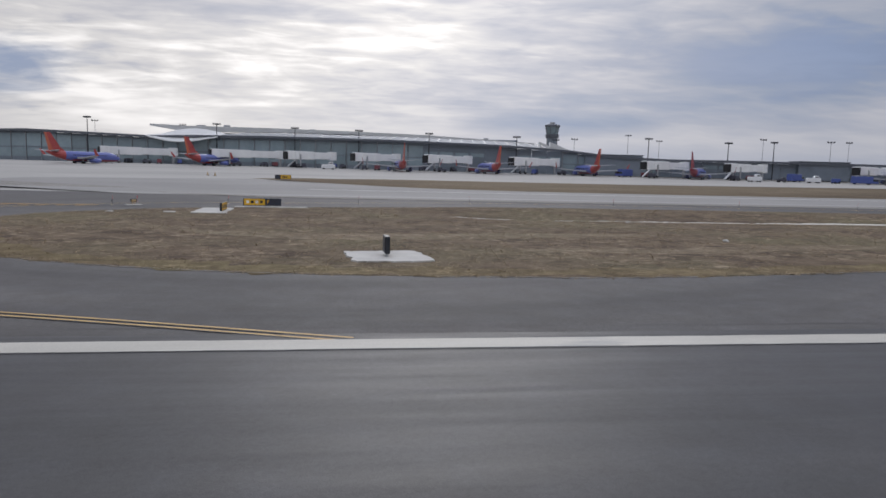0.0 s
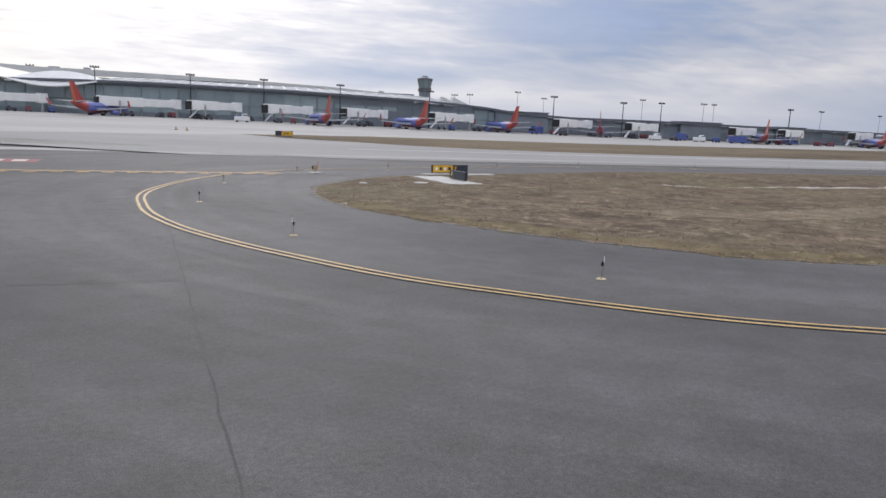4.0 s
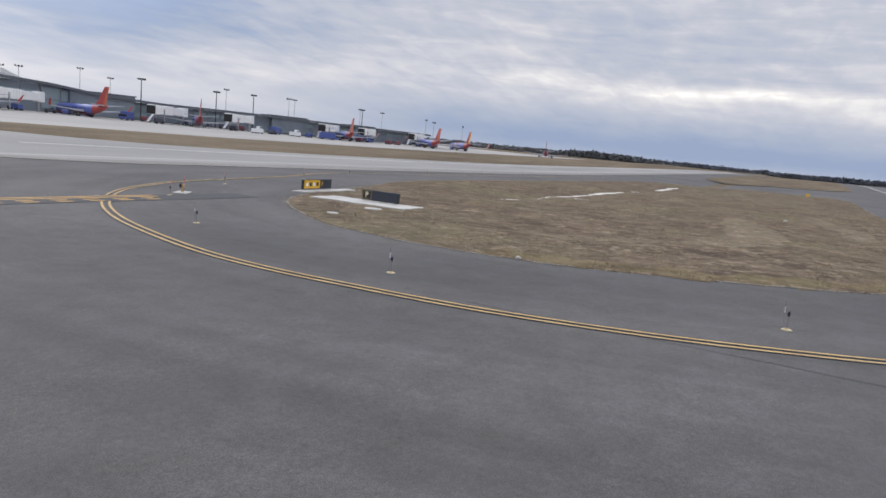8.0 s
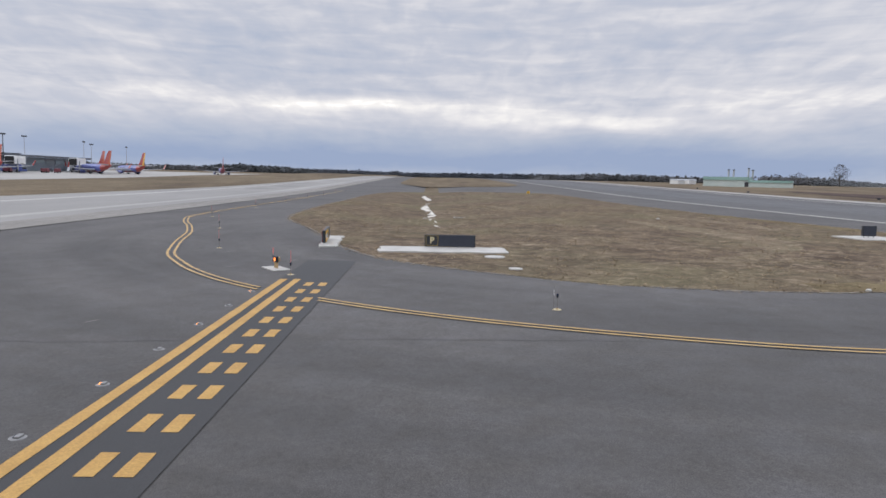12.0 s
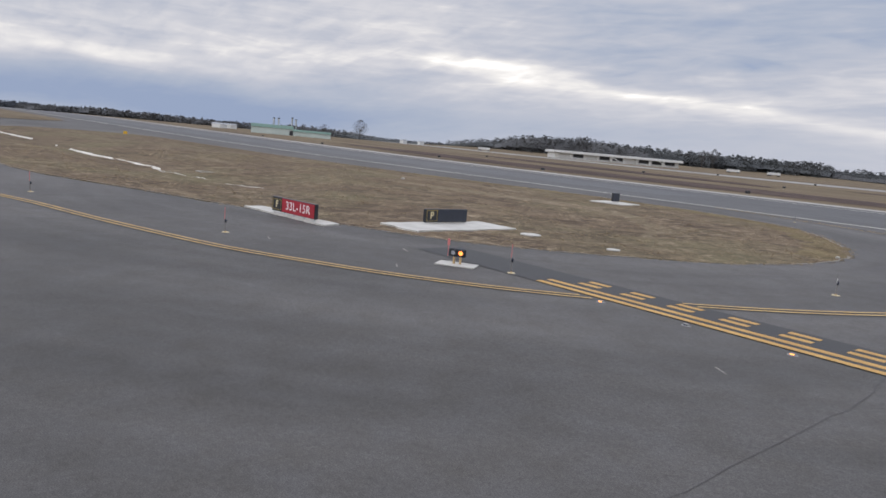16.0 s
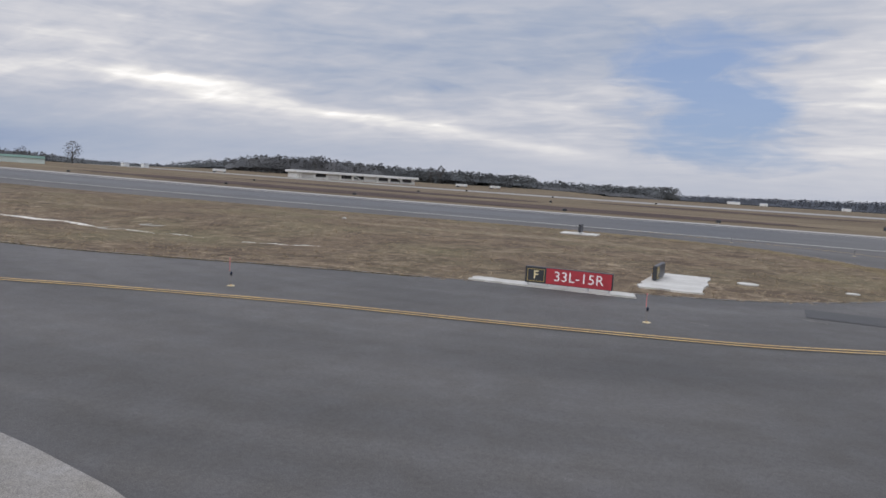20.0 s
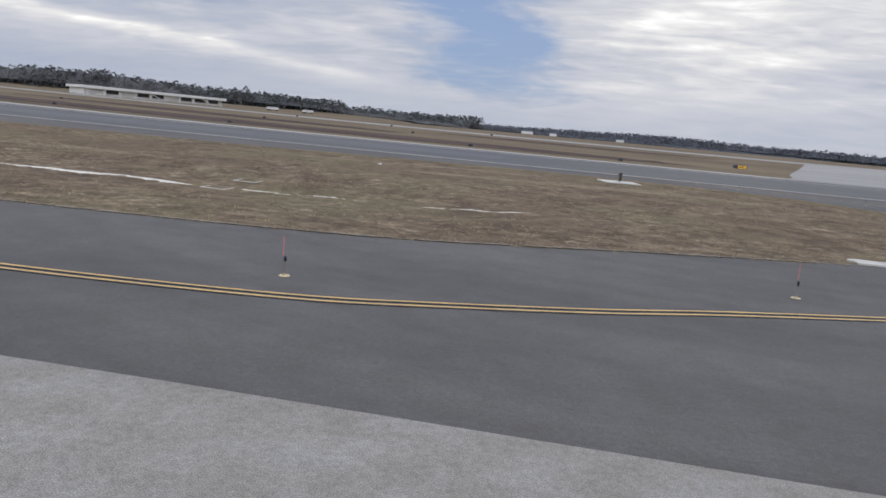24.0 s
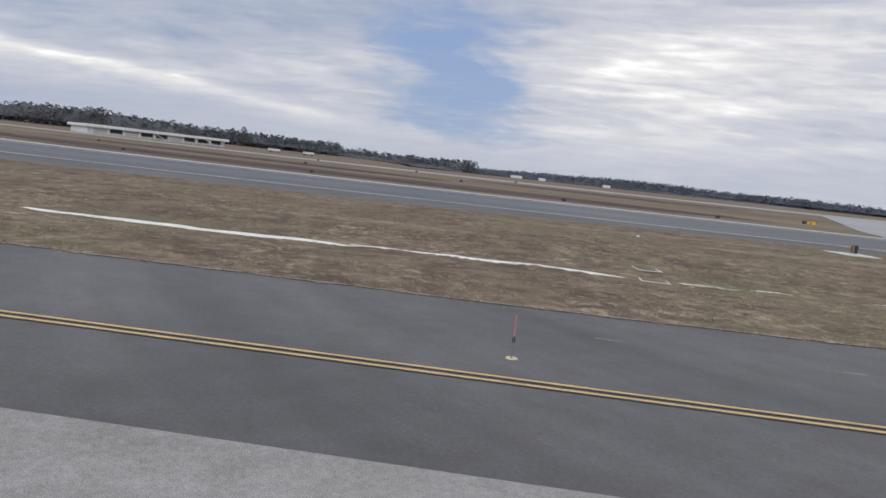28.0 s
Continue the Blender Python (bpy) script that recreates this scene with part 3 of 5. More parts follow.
BRUSH = surface("red_brown_brush", (0.062, 0.043, 0.038), (0.112, 0.080, 0.066), 0.95, 0.05, 1.2, 0.6, 0.08, grain=0.3, spec=0.1, stretch=(0.5, 1, 1), mottle=0.3, mid=0.4)
for pts in ([(-30, -92), (20, -80), (90, -78), (180, -84), (250, -100), (200, -118), (120, -112), (40, -118), (-10, -108)], [(60, -150), (140, -145), (230, -165), (180, -182), (90, -172)], [(-20, -190), (60, -205), (20, -226), (-60, -210)]):
    overlay("brush_patch", ragged_loop(pts), 0.03, BRUSH, 8, "low red-brown winter brush on the far grass", "grass")
overlay("far_shoulder", line(-60, -61, 1900, -61, 25) + line(1900, -54, -60, -54, 25), 0.012, CONCRETE, 14, "pale concrete runway shoulder strip", "pavement")
# concrete of the parallel taxiway and the apron
overlay("apron", line(-420, 96, 700, 96, 15) + line(700, 157, 700, 160, 5) + line(640, 162, 420, 420, 20) + line(400, 420, -420, 420, 20), 0.02, CONCRETE, 12,
        "pale weathered concrete apron and taxiway lane", "pavement")
overlay("taxiway_concrete", line(-30, 92.7, 700, 92.7, 12) + line(700, 111, 150, 113, 12) + line(140, 114, 105, 114.5, 10) + [Vector(p) for p in ((60, 115.5), (40, 116), (14, 119.5), (0, 126), (-20, 138), (-58, 126), (-70, 112))], 0.034, TAXI_CONCRETE, 10,
        "pale weathered concrete of the taxiway lane", "pavement")
PALE = curve([(-80, 115), (-36, 102), (-20, 94), (-10, 89.6), (-3, 88.4), (4.5, 88.3), (16, 87.95), (22, 87.8), (30, 87.7), (44, 87.7), (70, 87.7), (120, 87.7), (220, 87.7), (400, 87.7), (800, 87.7), (1400, 87.7)], 2.0)
overlay("taxiway_lane", PALE + line(1400, 93.2, -10, 93.2, 12) + [Vector((-20, 99)), Vector((-36, 109)), Vector((-80, 124))], 0.044, OLD_ASPHALT, 6, "pale rough old asphalt strip along the taxiway", "pavement")

# the grass island between runway and taxiway
RIM = [(172, 45), (171, 35), (166, 26), (156, 20.5), (142, 18.4), (120, 18), (95, 17.7), (72, 17.2), (56, 16.6), (45, 15.9), (36, 14.8), (29, 13.5), (22, 12.3), (16, 11.5), (9.1, 11.5), (1.6, 12.0), (-5.5, 13.5), (-12.8, 16.6), (-15.6, 19.2), (-19.5, 23.8), (-22.8, 29.4),
       (-24.9, 34.4), (-25.6, 38.8), (-25.4, 43.4), (-24, 48.4), (-22.2, 51.2), (-19.4, 55), (-15.5, 58.7), (-10.6, 61.2), (-3.3, 63.6), (2.8, 65.5), (8.3, 67.3), (14.6, 69.6), (19, 71), (25.5, 72), (32, 72.4), (41, 72.7), (52, 72.8), (66, 72.8), (85, 72.8), (108, 72.5), (130, 71.2), (148, 67.6), (160, 61.5), (168, 54)]
rim = ragged([p for p in curve(RIM, 0.7) if p.x < 120 or random.random() < 0.1], 0.22)
STRIP = [(-18, 140), (-9, 132), (2, 126), (16, 120), (40, 116.5), (95, 115.5), (150, 114), (690, 111), (690, 215), (300, 172), (200, 158), (140, 153), (80, 151), (45, 149.5), (8, 147.5)]
bank = overlay("grass_bank", [Vector(p) for p in (curve(STRIP[:7], 4) + line(160, 113.9, 690, 111, 12) + curve(STRIP[8:] + STRIP[:1], 6))], 0.05, BANK, 5, "straw-brown grass bank between taxiway and apron", "grass")
# the bank is a low mound: its back stands proud of the concrete on both sides
ring = [Vector(p) for p in STRIP]
for v in bank.data.vertices:
    p = v.co.to_2d()
    gap = 99.0
    for c0, c1 in zip(ring, ring[1:] + ring[:1]):
        w = c1 - c0
        gap = min(gap, (p - c0 - w * min(max((p - c0).dot(w) / w.length_squared, 0.0), 1.0)).length)
    v.co.z += 0.32 * smooth(gap / 5.0)
overlay("grass_island", rim, 0.012, GRASS, 4.0, "brown dormant winter turf between runway and taxiway", "grass")
overlay("far_island", curve([(1400, 16), (900, 15.5), (600, 15), (420, 14), (330, 13.5), (275, 16), (246, 24), (232, 38), (228, 52), (236, 62), (256, 69), (300, 72), (400, 72.8), (600, 72.8), (900, 72.8), (1400, 72.8)], 8), 0.12, BANK, 8.0, "next brown turf island beyond the following exit", "grass")
band("pale_joint_line", line(-4, 111, 30, 110.6, 6) + line(40, 110.5, 700, 109.5, 10), 0.35, 0.045, SLAB, None, 0.1, "pale concrete joint strip along the taxiway", "pavement", "structure")
# the sod is cut off at the pavement: a low soil lip all round
lip = rim + rim[:1]
tagged(mesh_obj("turf_lip", [(p.x, p.y, ground_z(p.x, p.y) + z) for p in lip for z in (-0.2, 0.0125)], [(2 * i, 2 * i + 2, 2 * i + 3, 2 * i + 1) for i in range(len(lip) - 1)], EDGE_TURF),
       "low cut edge of the turf beside the pavement", "grass", kind="structure")
# dusty pale joint where the turf meets the asphalt
for i in range(0, len(rim) - 9, 8):
    if rim[i].x < 110 and (i % 3 != 1 or rim[i].y > 60):
        band("edge_joint", [p.copy() for p in rim[i:i + 9]], 0.06, 0.018, OLD_ASPHALT, None, 0.6, "pale dusty joint along the turf edge", "joint", "structure")

# ---- painted markings ----
marks = thing("taxiway_edge_marking", (0, 0, 0), "faded double yellow line along the taxiway edge", "marking")
tagged(marks, kind="structure")
EDGE = curve([(2.4, 0.52), (-4.9, 3.1), (-11.3, 5.2), (-16.7, 7.3), (-22.2, 10.5), (-26.9, 15.0), (-29.3, 17.9), (-31.5, 21.7), (-33.1, 24.9), (-34.6, 28.8), (-35.7, 33.5), (-36.05, 37.9), (-36.05, 42.2), (-35.3, 46.5),
              (-33.2, 52.6), (-30.9, 57.2), (-28.2, 61.1), (-25.1, 64.5), (-21.8, 67.1), (-18.6, 69.0), (-15.2, 70.7), (-11.2, 72.0), (-6.6, 73.3), (-0.2, 74.9), (7.0, 77.4), (11.3, 79.2), (16.0, 80.8), (18.8, 81.55), (22.9, 82.0), (27, 82.2), (32, 82.28), (40, 82.3), (52, 82.3), (75, 82.3), (110, 82.3), (150, 82.3)], 0.35)
for k in (-1, 1):
    run = []
    pieces = []
    for i, p in enumerate(EDGE):
        d = (EDGE[min(i + 1, len(EDGE) - 1)] - EDGE[max(i - 1, 0)]).normalized()
        q = p + Vector((-d.y, d.x)) * 0.19 * k
        if 60.15 < q.y < 62.74 and q.x < 0:
            if run:
                pieces.append(run)
            run = []
        else:
            run.append(q)
    pieces.append(run)
    for piece in pieces:
        band("stripe", piece, 0.067, 0.024, EDGE_YELLOW, marks, 0.12)
        band("stripe_border", piece, 0.13, 0.020, BLACK_PAINT, marks, 0.1)

hold = thing("hold_line_marking", (0, 0, 0), "yellow runway hold line, two solid and two dashed stripes on black", "marking")
tagged(hold, kind="structure")
band("black_ground", line(-17.0, 61.28, -90, 61.28, 3), 1.30, 0.018, PATCH, hold)
for y in (62.40, 61.80):
    band("solid_stripe", line(-24.1, y, -90, y, 1.5), 0.155, 0.026, YELLOW, hold, 0.06)
x = -25.0
while x > -88:
    for y in (61.08, 60.48):
        band("dash", line(x, y, x - 0.93, y, 0.465), 0.155, 0.026, YELLOW, hold, 0.05)
    x -= 1.86

rwy_marks = thing("runway_markings", (0, 0, 0), "white runway edge lines", "marking")
tagged(rwy_marks, kind="structure")
band("edge_line", line(-150, 0, -40, 0, 6.0) + line(-39, 0, 60, 0, 1.0) + line(66, 0, 1700, 0, 12), 0.50, 0.03, WHITE, rwy_marks, 0.04)
band("edge_line", line(-60, -45.7, 1700, -45.7, 12), 0.46, 0.03, WHITE, rwy_marks)
# red painted holding mark with worn white characters beside the hold line
RED_PAINT = surface("worn_red_paint", (0.20, 0.06, 0.06), (0.30, 0.10, 0.10), 0.7, 0.6, 20, 0.3, 0.003, stain=(0.10, 0.09, 0.09), stain_at=0.58, stain_scale=0.7, grain=0.2)
red = thing("painted_hold_mark", (0, 0, 0), "worn red painted holding mark with white characters", "marking")
tagged(red, kind="structure")
band("red_ground", line(-58, 75, -45, 75, 1.5), 2.6, 0.018, RED_PAINT, red, 0.02)
for i in range(6):
    band("writing_bar", line(-57.2 + i * 2.0, 75, -56.0 + i * 2.0, 75, 0.6), 1.3, 0.026, WHITE, red, 0.15)

# black margin beside the white edge line and seams of the paving lanes
band("edge_line_border", line(-150, 0, 60, 0, 2.0), 0.57, 0.022, BLACK_PAINT, rwy_marks, 0.05)
for pts, pale in (([(-35.05, 2), (-35.05, 20), (-35.05, 40), (-35.15, 52), (-35.4, 60), (-36.05, 65), (-36.15, 70), (-36.3, 78)], False), ([(-60, 2.0), (-30, 2.0), (30, 2.05)], False),
                  ([(-35.1, 18.3), (-38.2, 18.5), (-41.5, 18.7), (-52, 18.9)], True)):
    band("paving_seam", ragged(curve(pts, 0.7), 0.08), 0.03 if pale else 0.014, 0.007, SEAM_PALE if pale else SEAM, None, 0.5, "faint paving seam in the asphalt", "seam", "structure")


for x0, y0, x1, y1 in ((31.4, 76.9, 32.6, 76.95), (38.5, 76.6, 39.3, 76.5), (-17.8, 63.6, -16.8, 63.2), (-13.6, 68.0, -12.8, 67.7), (-20.4, 66.2, -19.8, 65.8), (-33.6, 66.5, -33.2, 66.2)):
    band("paint_scuff", ragged(line(x0, y0, x1, y1, 0.25), 0.05), 0.03, 0.006, OLD_ASPHALT, None, 0.7, "pale scuff on the asphalt", "scuff", "structure")


# ---- white pads under the signs ----
def pad(x, y, w, l, turn, h=0.035, label="rough white concrete pad in the turf"):
    bm = bmesh.new()
    n = 16
    top, low = [], []
    for side in range(4):
        for k in range(n):
            t = k / n
            c = [(-1, -1), (1, -1), (1, 1), (-1, 1), (-1, -1)]
            px = (c[side][0] * (1 - t) + c[side + 1][0] * t) * w / 2
            py = (c[side][1] * (1 - t) + c[side + 1][1] * t) * l / 2
            j = 0.22 * noise.noise(Vector((px * 1.3 + x, py * 1.3 + y, 1))) + 0.14 * noise.noise(Vector((px * 4 + x, py * 4 + y, 5)))
            top.append(bm.verts.new((px + j, py + j, h)))
            low.append(bm.verts.new((px + j * 1.2, py + j * 1.2, -0.08)))
    bm.faces.new(top)
    for i in range(len(top)):
        k = (i + 1) % len(top)
        bm.faces.new((top[i], low[i], low[k], top[k]))
    bmesh.ops.recalc_face_normals(bm, faces=bm.faces)
    ob = link("concrete_pad", bm, SLAB)
    ob.matrix_world = pose(x, y, ground_z(x, y) + 0.05, 0, 0, turn)
    return tagged(ob, label, "pad", "sign pads")


pad(-10.75, 55.2, 3.2, 8.1, 2)
pad(-5.9, 62.95, 8.0, 1.2, 4)
pad(4.5, 18.2, 4.0, 4.2, 8)
for x, y, r in ((-14.3, 52.2, 0.6), (-19.6, 51.6, 0.36)):
    bm = cyled(r, r * 0.97, 0.05, n=28)
    for v in bm.verts:
        v.co.x += 0.06 * noise.noise(v.co * 3)
    lid = link("drain_cover", bm, SLAB)
    lid.matrix_world = pose(x, y, ground_z(x, y) + 0.03)
    tagged(lid, "round pale concrete manhole cover in the turf", "cover", "manhole covers")

# ---- signs ----
DARK_METAL = plain("dark_sign_metal", (0.022, 0.024, 0.03), 0.45)
BLANK = plain("blank_sign_panel", (0.030, 0.036, 0.052), 0.4)
RED = plain("red_sign_panel", (0.36, 0.022, 0.035), 0.4)
SIGN_YELLOW = plain("yellow_sign_panel", (0.72, 0.42, 0.03), 0.4)
LEGEND_CREAM = plain("cream_legend", (0.72, 0.62, 0.36), 0.5)
BORDER_DIM = plain("dim_yellow_border", (0.42, 0.31, 0.09), 0.5)
DULL_YELLOW = plain("dull_sign_yellow", (0.30, 0.205, 0.07), 0.6)
SIGN_WHITE = plain("white_legend", (0.80, 0.78, 0.76), 0.5)
STEEL = plain("galvanised_steel", (0.42, 0.43, 0.44), 0.4, 0.8)
FACE = Matrix.Rotation(radians(90), 4, "X")          # lettering that stands up and faces -y
BACK = Matrix.Rotation(radians(180), 4, "Z") @ FACE


def frame_rect(bm, w, h, t, at, d=0.02):
    for sx in (-1, 1):
        box(bm, (t, d, h), (at[0] + sx * (w - t) / 2, at[1], at[2]))
        box(bm, (w - 2 * t, d, t), (at[0], at[1], at[2] + (0 if sx < 0 else h - t)))
    return bm


def sign_case(s, w, h, base, depth=0.22, legs=4):
    part("case", boxed((w, depth, h), (0, 0, base), bevel=0.02), DARK_METAL, s)
    for i in range(legs):
        x = (i / (legs - 1) - 0.5) * (w - 0.3)
        leg = part("leg", cyled(0.035, 0.035, base + 0.02, (x, 0, 0), n=8), STEEL, s)
        part("foot_plate", boxed((0.16, 0.16, 0.02), (x, 0, 0)), STEEL, leg)


def location_sign(at, turn):
    """Letter panel and blank panel to the front, yellow panel with illegible writing behind."""
    s = thing("location_sign", at, "low black taxiway sign with a yellow P, on short steel legs", "sign", "", turn)
    w, h, b = 3.3, 0.78, 0.14
    sign_case(s, w, h, b)
    f = -0.112
    part("letter_panel", boxed((0.86, 0.02, 0.70), (-1.17, f - 0.006, b + 0.05)), DARK_METAL, s)
    part("letter_border", frame_rect(bmesh.new(), 0.80, 0.64, 0.022, (-1.17, f - 0.02, b + 0.08)), BORDER_DIM, s)
    lettering("P", 0.56, 0.004, LEGEND_CREAM, s, (-1.17, f - 0.024, b + 0.40), FACE)
    part("blank_panel", boxed((2.28, 0.02, 0.70), (0.44, f - 0.006, b + 0.05)), BLANK, s)
    part("back_panel", boxed((3.16, 0.02, 0.68), (0, -f + 0.006, b + 0.06)), SIGN_YELLOW, s)
    for i, wd in enumerate((0.5, 0.5, 0.36, 0.5)):
        part("writing_bar", boxed((wd, 0.012, 0.34), (-1.1 + i * 0.72, -f + 0.02, b + 0.22)), DARK_METAL, s)
    return s


def hold_sign(at, turn):
    s = thing("hold_sign", at, "red and black runway holding sign reading F 33L-15R", "sign", "", turn)
    w, h, b = 4.2, 0.80, 0.14
    sign_case(s, w, h, b, legs=5)
    f = -0.112
    part("letter_panel", boxed((0.96, 0.02, 0.70), (-1.56, f - 0.006, b + 0.05)), DARK_METAL, s)
    part("letter_border", frame_rect(bmesh.new(), 0.84, 0.60, 0.022, (-1.56, f - 0.02, b + 0.09)), BORDER_DIM, s)
    lettering("F", 0.54, 0.004, LEGEND_CREAM, s, (-1.56, f - 0.024, b + 0.40), FACE)
    part("red_panel", boxed((3.10, 0.02, 0.74), (0.50, f - 0.006, b + 0.03)), RED, s)
    lettering("33L-15R", 0.66, 0.004, SIGN_WHITE, s, (0.50, f - 0.02, b + 0.40), FACE, bold=0.0, space=1.06)
    part("back_yellow_panel", boxed((2.3, 0.02, 0.70), (0.85, -f + 0.006, b + 0.05)), SIGN_YELLOW, s)
    for i in range(4):
        part("writing_bar", boxed((0.30, 0.012, 0.30), (0.1 + i * 0.5, -f + 0.02, b + 0.25)), SIGN_WHITE if i % 2 else DARK_METAL, s)
    part("back_blank_panel", boxed((1.7, 0.02, 0.70), (-1.2, -f + 0.006, b + 0.05)), BLANK, s)
    lettering("F", 0.5, 0.004, SIGN_YELLOW, s, (-0.62, -f + 0.02, b + 0.40), BACK)
    return s


def ground(x, y, up=0.0):
    return (x, y, ground_z(x, y) + up)


hold_sign(ground(-6.8, 63.2, 0.06), 180 + 4.9)
location_sign(ground(-9.69, 54.72, 0.0), -90 + 0.7)


def distance_sign(at, turn, w=1.7, h=0.95, label="small black taxiway sign, blank black one side and yellow the other"):
    s = thing("distance_sign", at, label, "sign", "distance signs", turn)
    sign_case(s, w, h, 0.14, 0.26, 3)
    part("blank_panel", boxed((w - 0.1, 0.02, h - 0.1), (0, -0.136, 0.19)), BLANK, s)
    part("yellow_panel", boxed((w - 0.34, 0.02, h - 0.1), (0.12, 0.136, 0.19)), DULL_YELLOW, s)
    part("writing_bar", boxed((0.28, 0.012, h - 0.42), (0.15, 0.15, 0.35)), DARK_METAL, s)
    return s


distance_sign(ground(4.45, 18.3, 0.08), -90 + 2, 1.2, 0.90)


def direction_sign(at, turn, w=2.6):
    s = thing("direction_sign", at, "yellow and black taxiway direction sign", "sign", "direction signs", turn)
    sign_case(s, w, 0.9, 0.2)
    for sy in (-1, 1):
        part("yellow_panel", boxed((w * 0.62, 0.02, 0.78), (0.16 * w, sy * 0.12, 0.26)), SIGN_YELLOW, s)
        part("blank_panel", boxed((w * 0.3, 0.02, 0.78), (-0.32 * w, sy * 0.12, 0.26)), BLANK, s)
        for i in range(3):
            part("writing_bar", boxed((0.22, 0.012, 0.36), (0.0 + i * 0.36, sy * 0.136, 0.46)), DARK_METAL, s)
    return s


direction_sign(ground(-10.3, 134.4, 0.05), 4, 3.4)
direction_sign(ground(-40.1, -102, 0), 180, 3.6)

# ---- taxiway edge lights ----
LENS_BLUE = plain("blue_lens", (0.012, 0.018, 0.05), 0.15)
ORANGE = plain("orange_base", (0.50, 0.35, 0.18), 0.6)
CREAM_BASE = plain("cream_base", (0.56, 0.47, 0.29), 0.6)
STEM_GREY = plain("dull_stem", (0.20, 0.185, 0.175), 0.5)
PINK = plain("pink_marker", (0.66, 0.20, 0.19), 0.6)


def edge_light(at, whip=1.15, label="small blue taxiway edge light on a yellow base with a red marker stake"):
    s = thing("edge_light", at, label, "light", "taxiway edge lights", random.uniform(0, 90))
    part("base_plate", cyled(0.165, 0.145, 0.022, n=24), CREAM_BASE, s, "pale yellow painted base plate")
    part("hub", cyled(0.055, 0.03, 0.045, (0, 0, 0.022), n=12), ORANGE, s)
    part("stem", cyled(0.013, 0.013, 0.37, (0, 0, 0.06), n=8), STEM_GREY, s)
    head = part("lamp_head", cyled(0.035, 0.048, 0.07, (0, 0, 0.43), n=12), DARK_METAL, s)
    part("lens", loft([[(r * math.cos(a * math.tau / 12), r * math.sin(a * math.tau / 12), z) for a in range(12)] for r, z in ((0.042, 0.50), (0.040, 0.54), (0.022, 0.58))]), LENS_BLUE, head)
    if whip:
        st = part("stake", cyled(0.009, 0.009, whip * 0.52, (0.07, 0, 0.02), n=6), STEM_GREY, s, "thin marker stake with a red upper half")
        part("red_sleeve", cyled(0.013, 0.013, whip * 0.48, (0.07, 0, 0.02 + whip * 0.52), n=6), PINK, st)
    else:
        st = part("stake", cyled(0.007, 0.007, 0.88, (0.12, 0.05, 0.01), n=6), STEM_GREY, s, "thin grey marker stake")
        part("pale_sleeve", cyled(0.010, 0.010, 0.20, (0.12, 0.05, 0.52), n=6), SIGN_WHITE, st)
    return s


for x, y, whip in ((-10.8, 9.05, 0), (-22.6, 15.5, 0), (-30.4, 25.8, 0), (-33.1, 38.55, 0), (-30.4, 51.4, 0), (-22.7, 62.4, 1.1), (-11.5, 69.1, 1.1), (4.3, 73.9, 1.15),
                   (20.1, 79.5, 1.12), (41.9, 80.3, 1.15), (62, 80.4, 1.2), (82, 80.4, 1.2), (102, 80.4, 1.2), (122, 80.4, 1.2), (142, 80.4, 1.2)):
    edge_light(ground(x, y, 0.01), whip, "small taxiway edge light on a yellow base plate" if not whip else "small taxiway edge light with a red marker stake beside it")

# wig-wag guard light beside the hold line
AMBER_DIM = glowing("amber_prism", (1.0, 0.36, 0.07), 2.2)
AMBER = glowing("amber_lamp", (1.0, 0.25, 0.05), 2.4)
gl = thing("guard_light", ground(-20.75, 63.5, 0.03), "black twin-lamp runway guard light, one amber lamp lit", "light", "", 214)
part("pad", boxed((1.6, 0.9, 0.06), (0, 0, -0.03), bevel=0.015), SLAB, gl)
for sx in (-0.13, 0.13):
    part("leg", cyled(0.05, 0.05, 0.36, (sx, 0, 0.02), n=10), ORANGE, gl)
part("case", boxed((0.50, 0.12, 0.24), (0, 0.06, 0.35), bevel=0.03), ORANGE, gl, "tan rear housing")
part("front_plate", boxed((0.70, 0.08, 0.32), (0, -0.05, 0.32), bevel=0.03), DARK_METAL, gl)
RX = Matrix.Rotation(radians(90), 4, "X")
for sx, m in ((-0.155, plain("unlit_lamp", (0.35, 0.36, 0.38), 0.2)), (0.155, AMBER)):
    visor = part("visor", cyled(0.13, 0.13, 0.05, (sx, -0.09, 0.48), RX, n=20), DARK_METAL, gl)
    part("lamp", cyled(0.095, 0.085, 0.058, (sx, -0.09, 0.48), RX, n=20), m, visor)
part("marker_flag", boxed((0.10, 0.02, 0.26), (-0.40, 0, 0.74), bevel=0.005), PINK, gl)
part("marker_stake", cyled(0.015, 0.015, 0.5, (-0.40, 0, 0.3), n=6), PINK, gl)

CASTING = plain("worn_casting", (0.27, 0.265, 0.255), 0.6, 0.3)
# inset guard lights along the hold line
for i in range(9):
    x = -27.4 - 3.11 * i
    il = thing("inset_light", ground(x, 62.98, 0.0), "flush steel in-pavement guard light", "light", "inset lights", 0)
    part("ring", cyled(0.15, 0.12, 0.012, n=24), CASTING, il)
    part("hood", boxed((0.17, 0.10, 0.036), (0, -0.02, 0.012), bevel=0.008), CASTING, il)
    part("prism", boxed((0.12, 0.03, 0.024), (0, 0.05, 0.012), bevel=0.006), LENS_BLUE if i % 2 else AMBER_DIM, il)
il = thing("inset_light", ground(-10.66, 4.04, 0.0), "flush pale in-pavement exit light", "light", "inset lights", 30)
part("ring", cyled(0.14, 0.12, 0.012, n=24), OLD_ASPHALT, il)
part("prism", boxed((0.08, 0.16, 0.02), (0, 0, 0.012), bevel=0.008), STEEL, il)
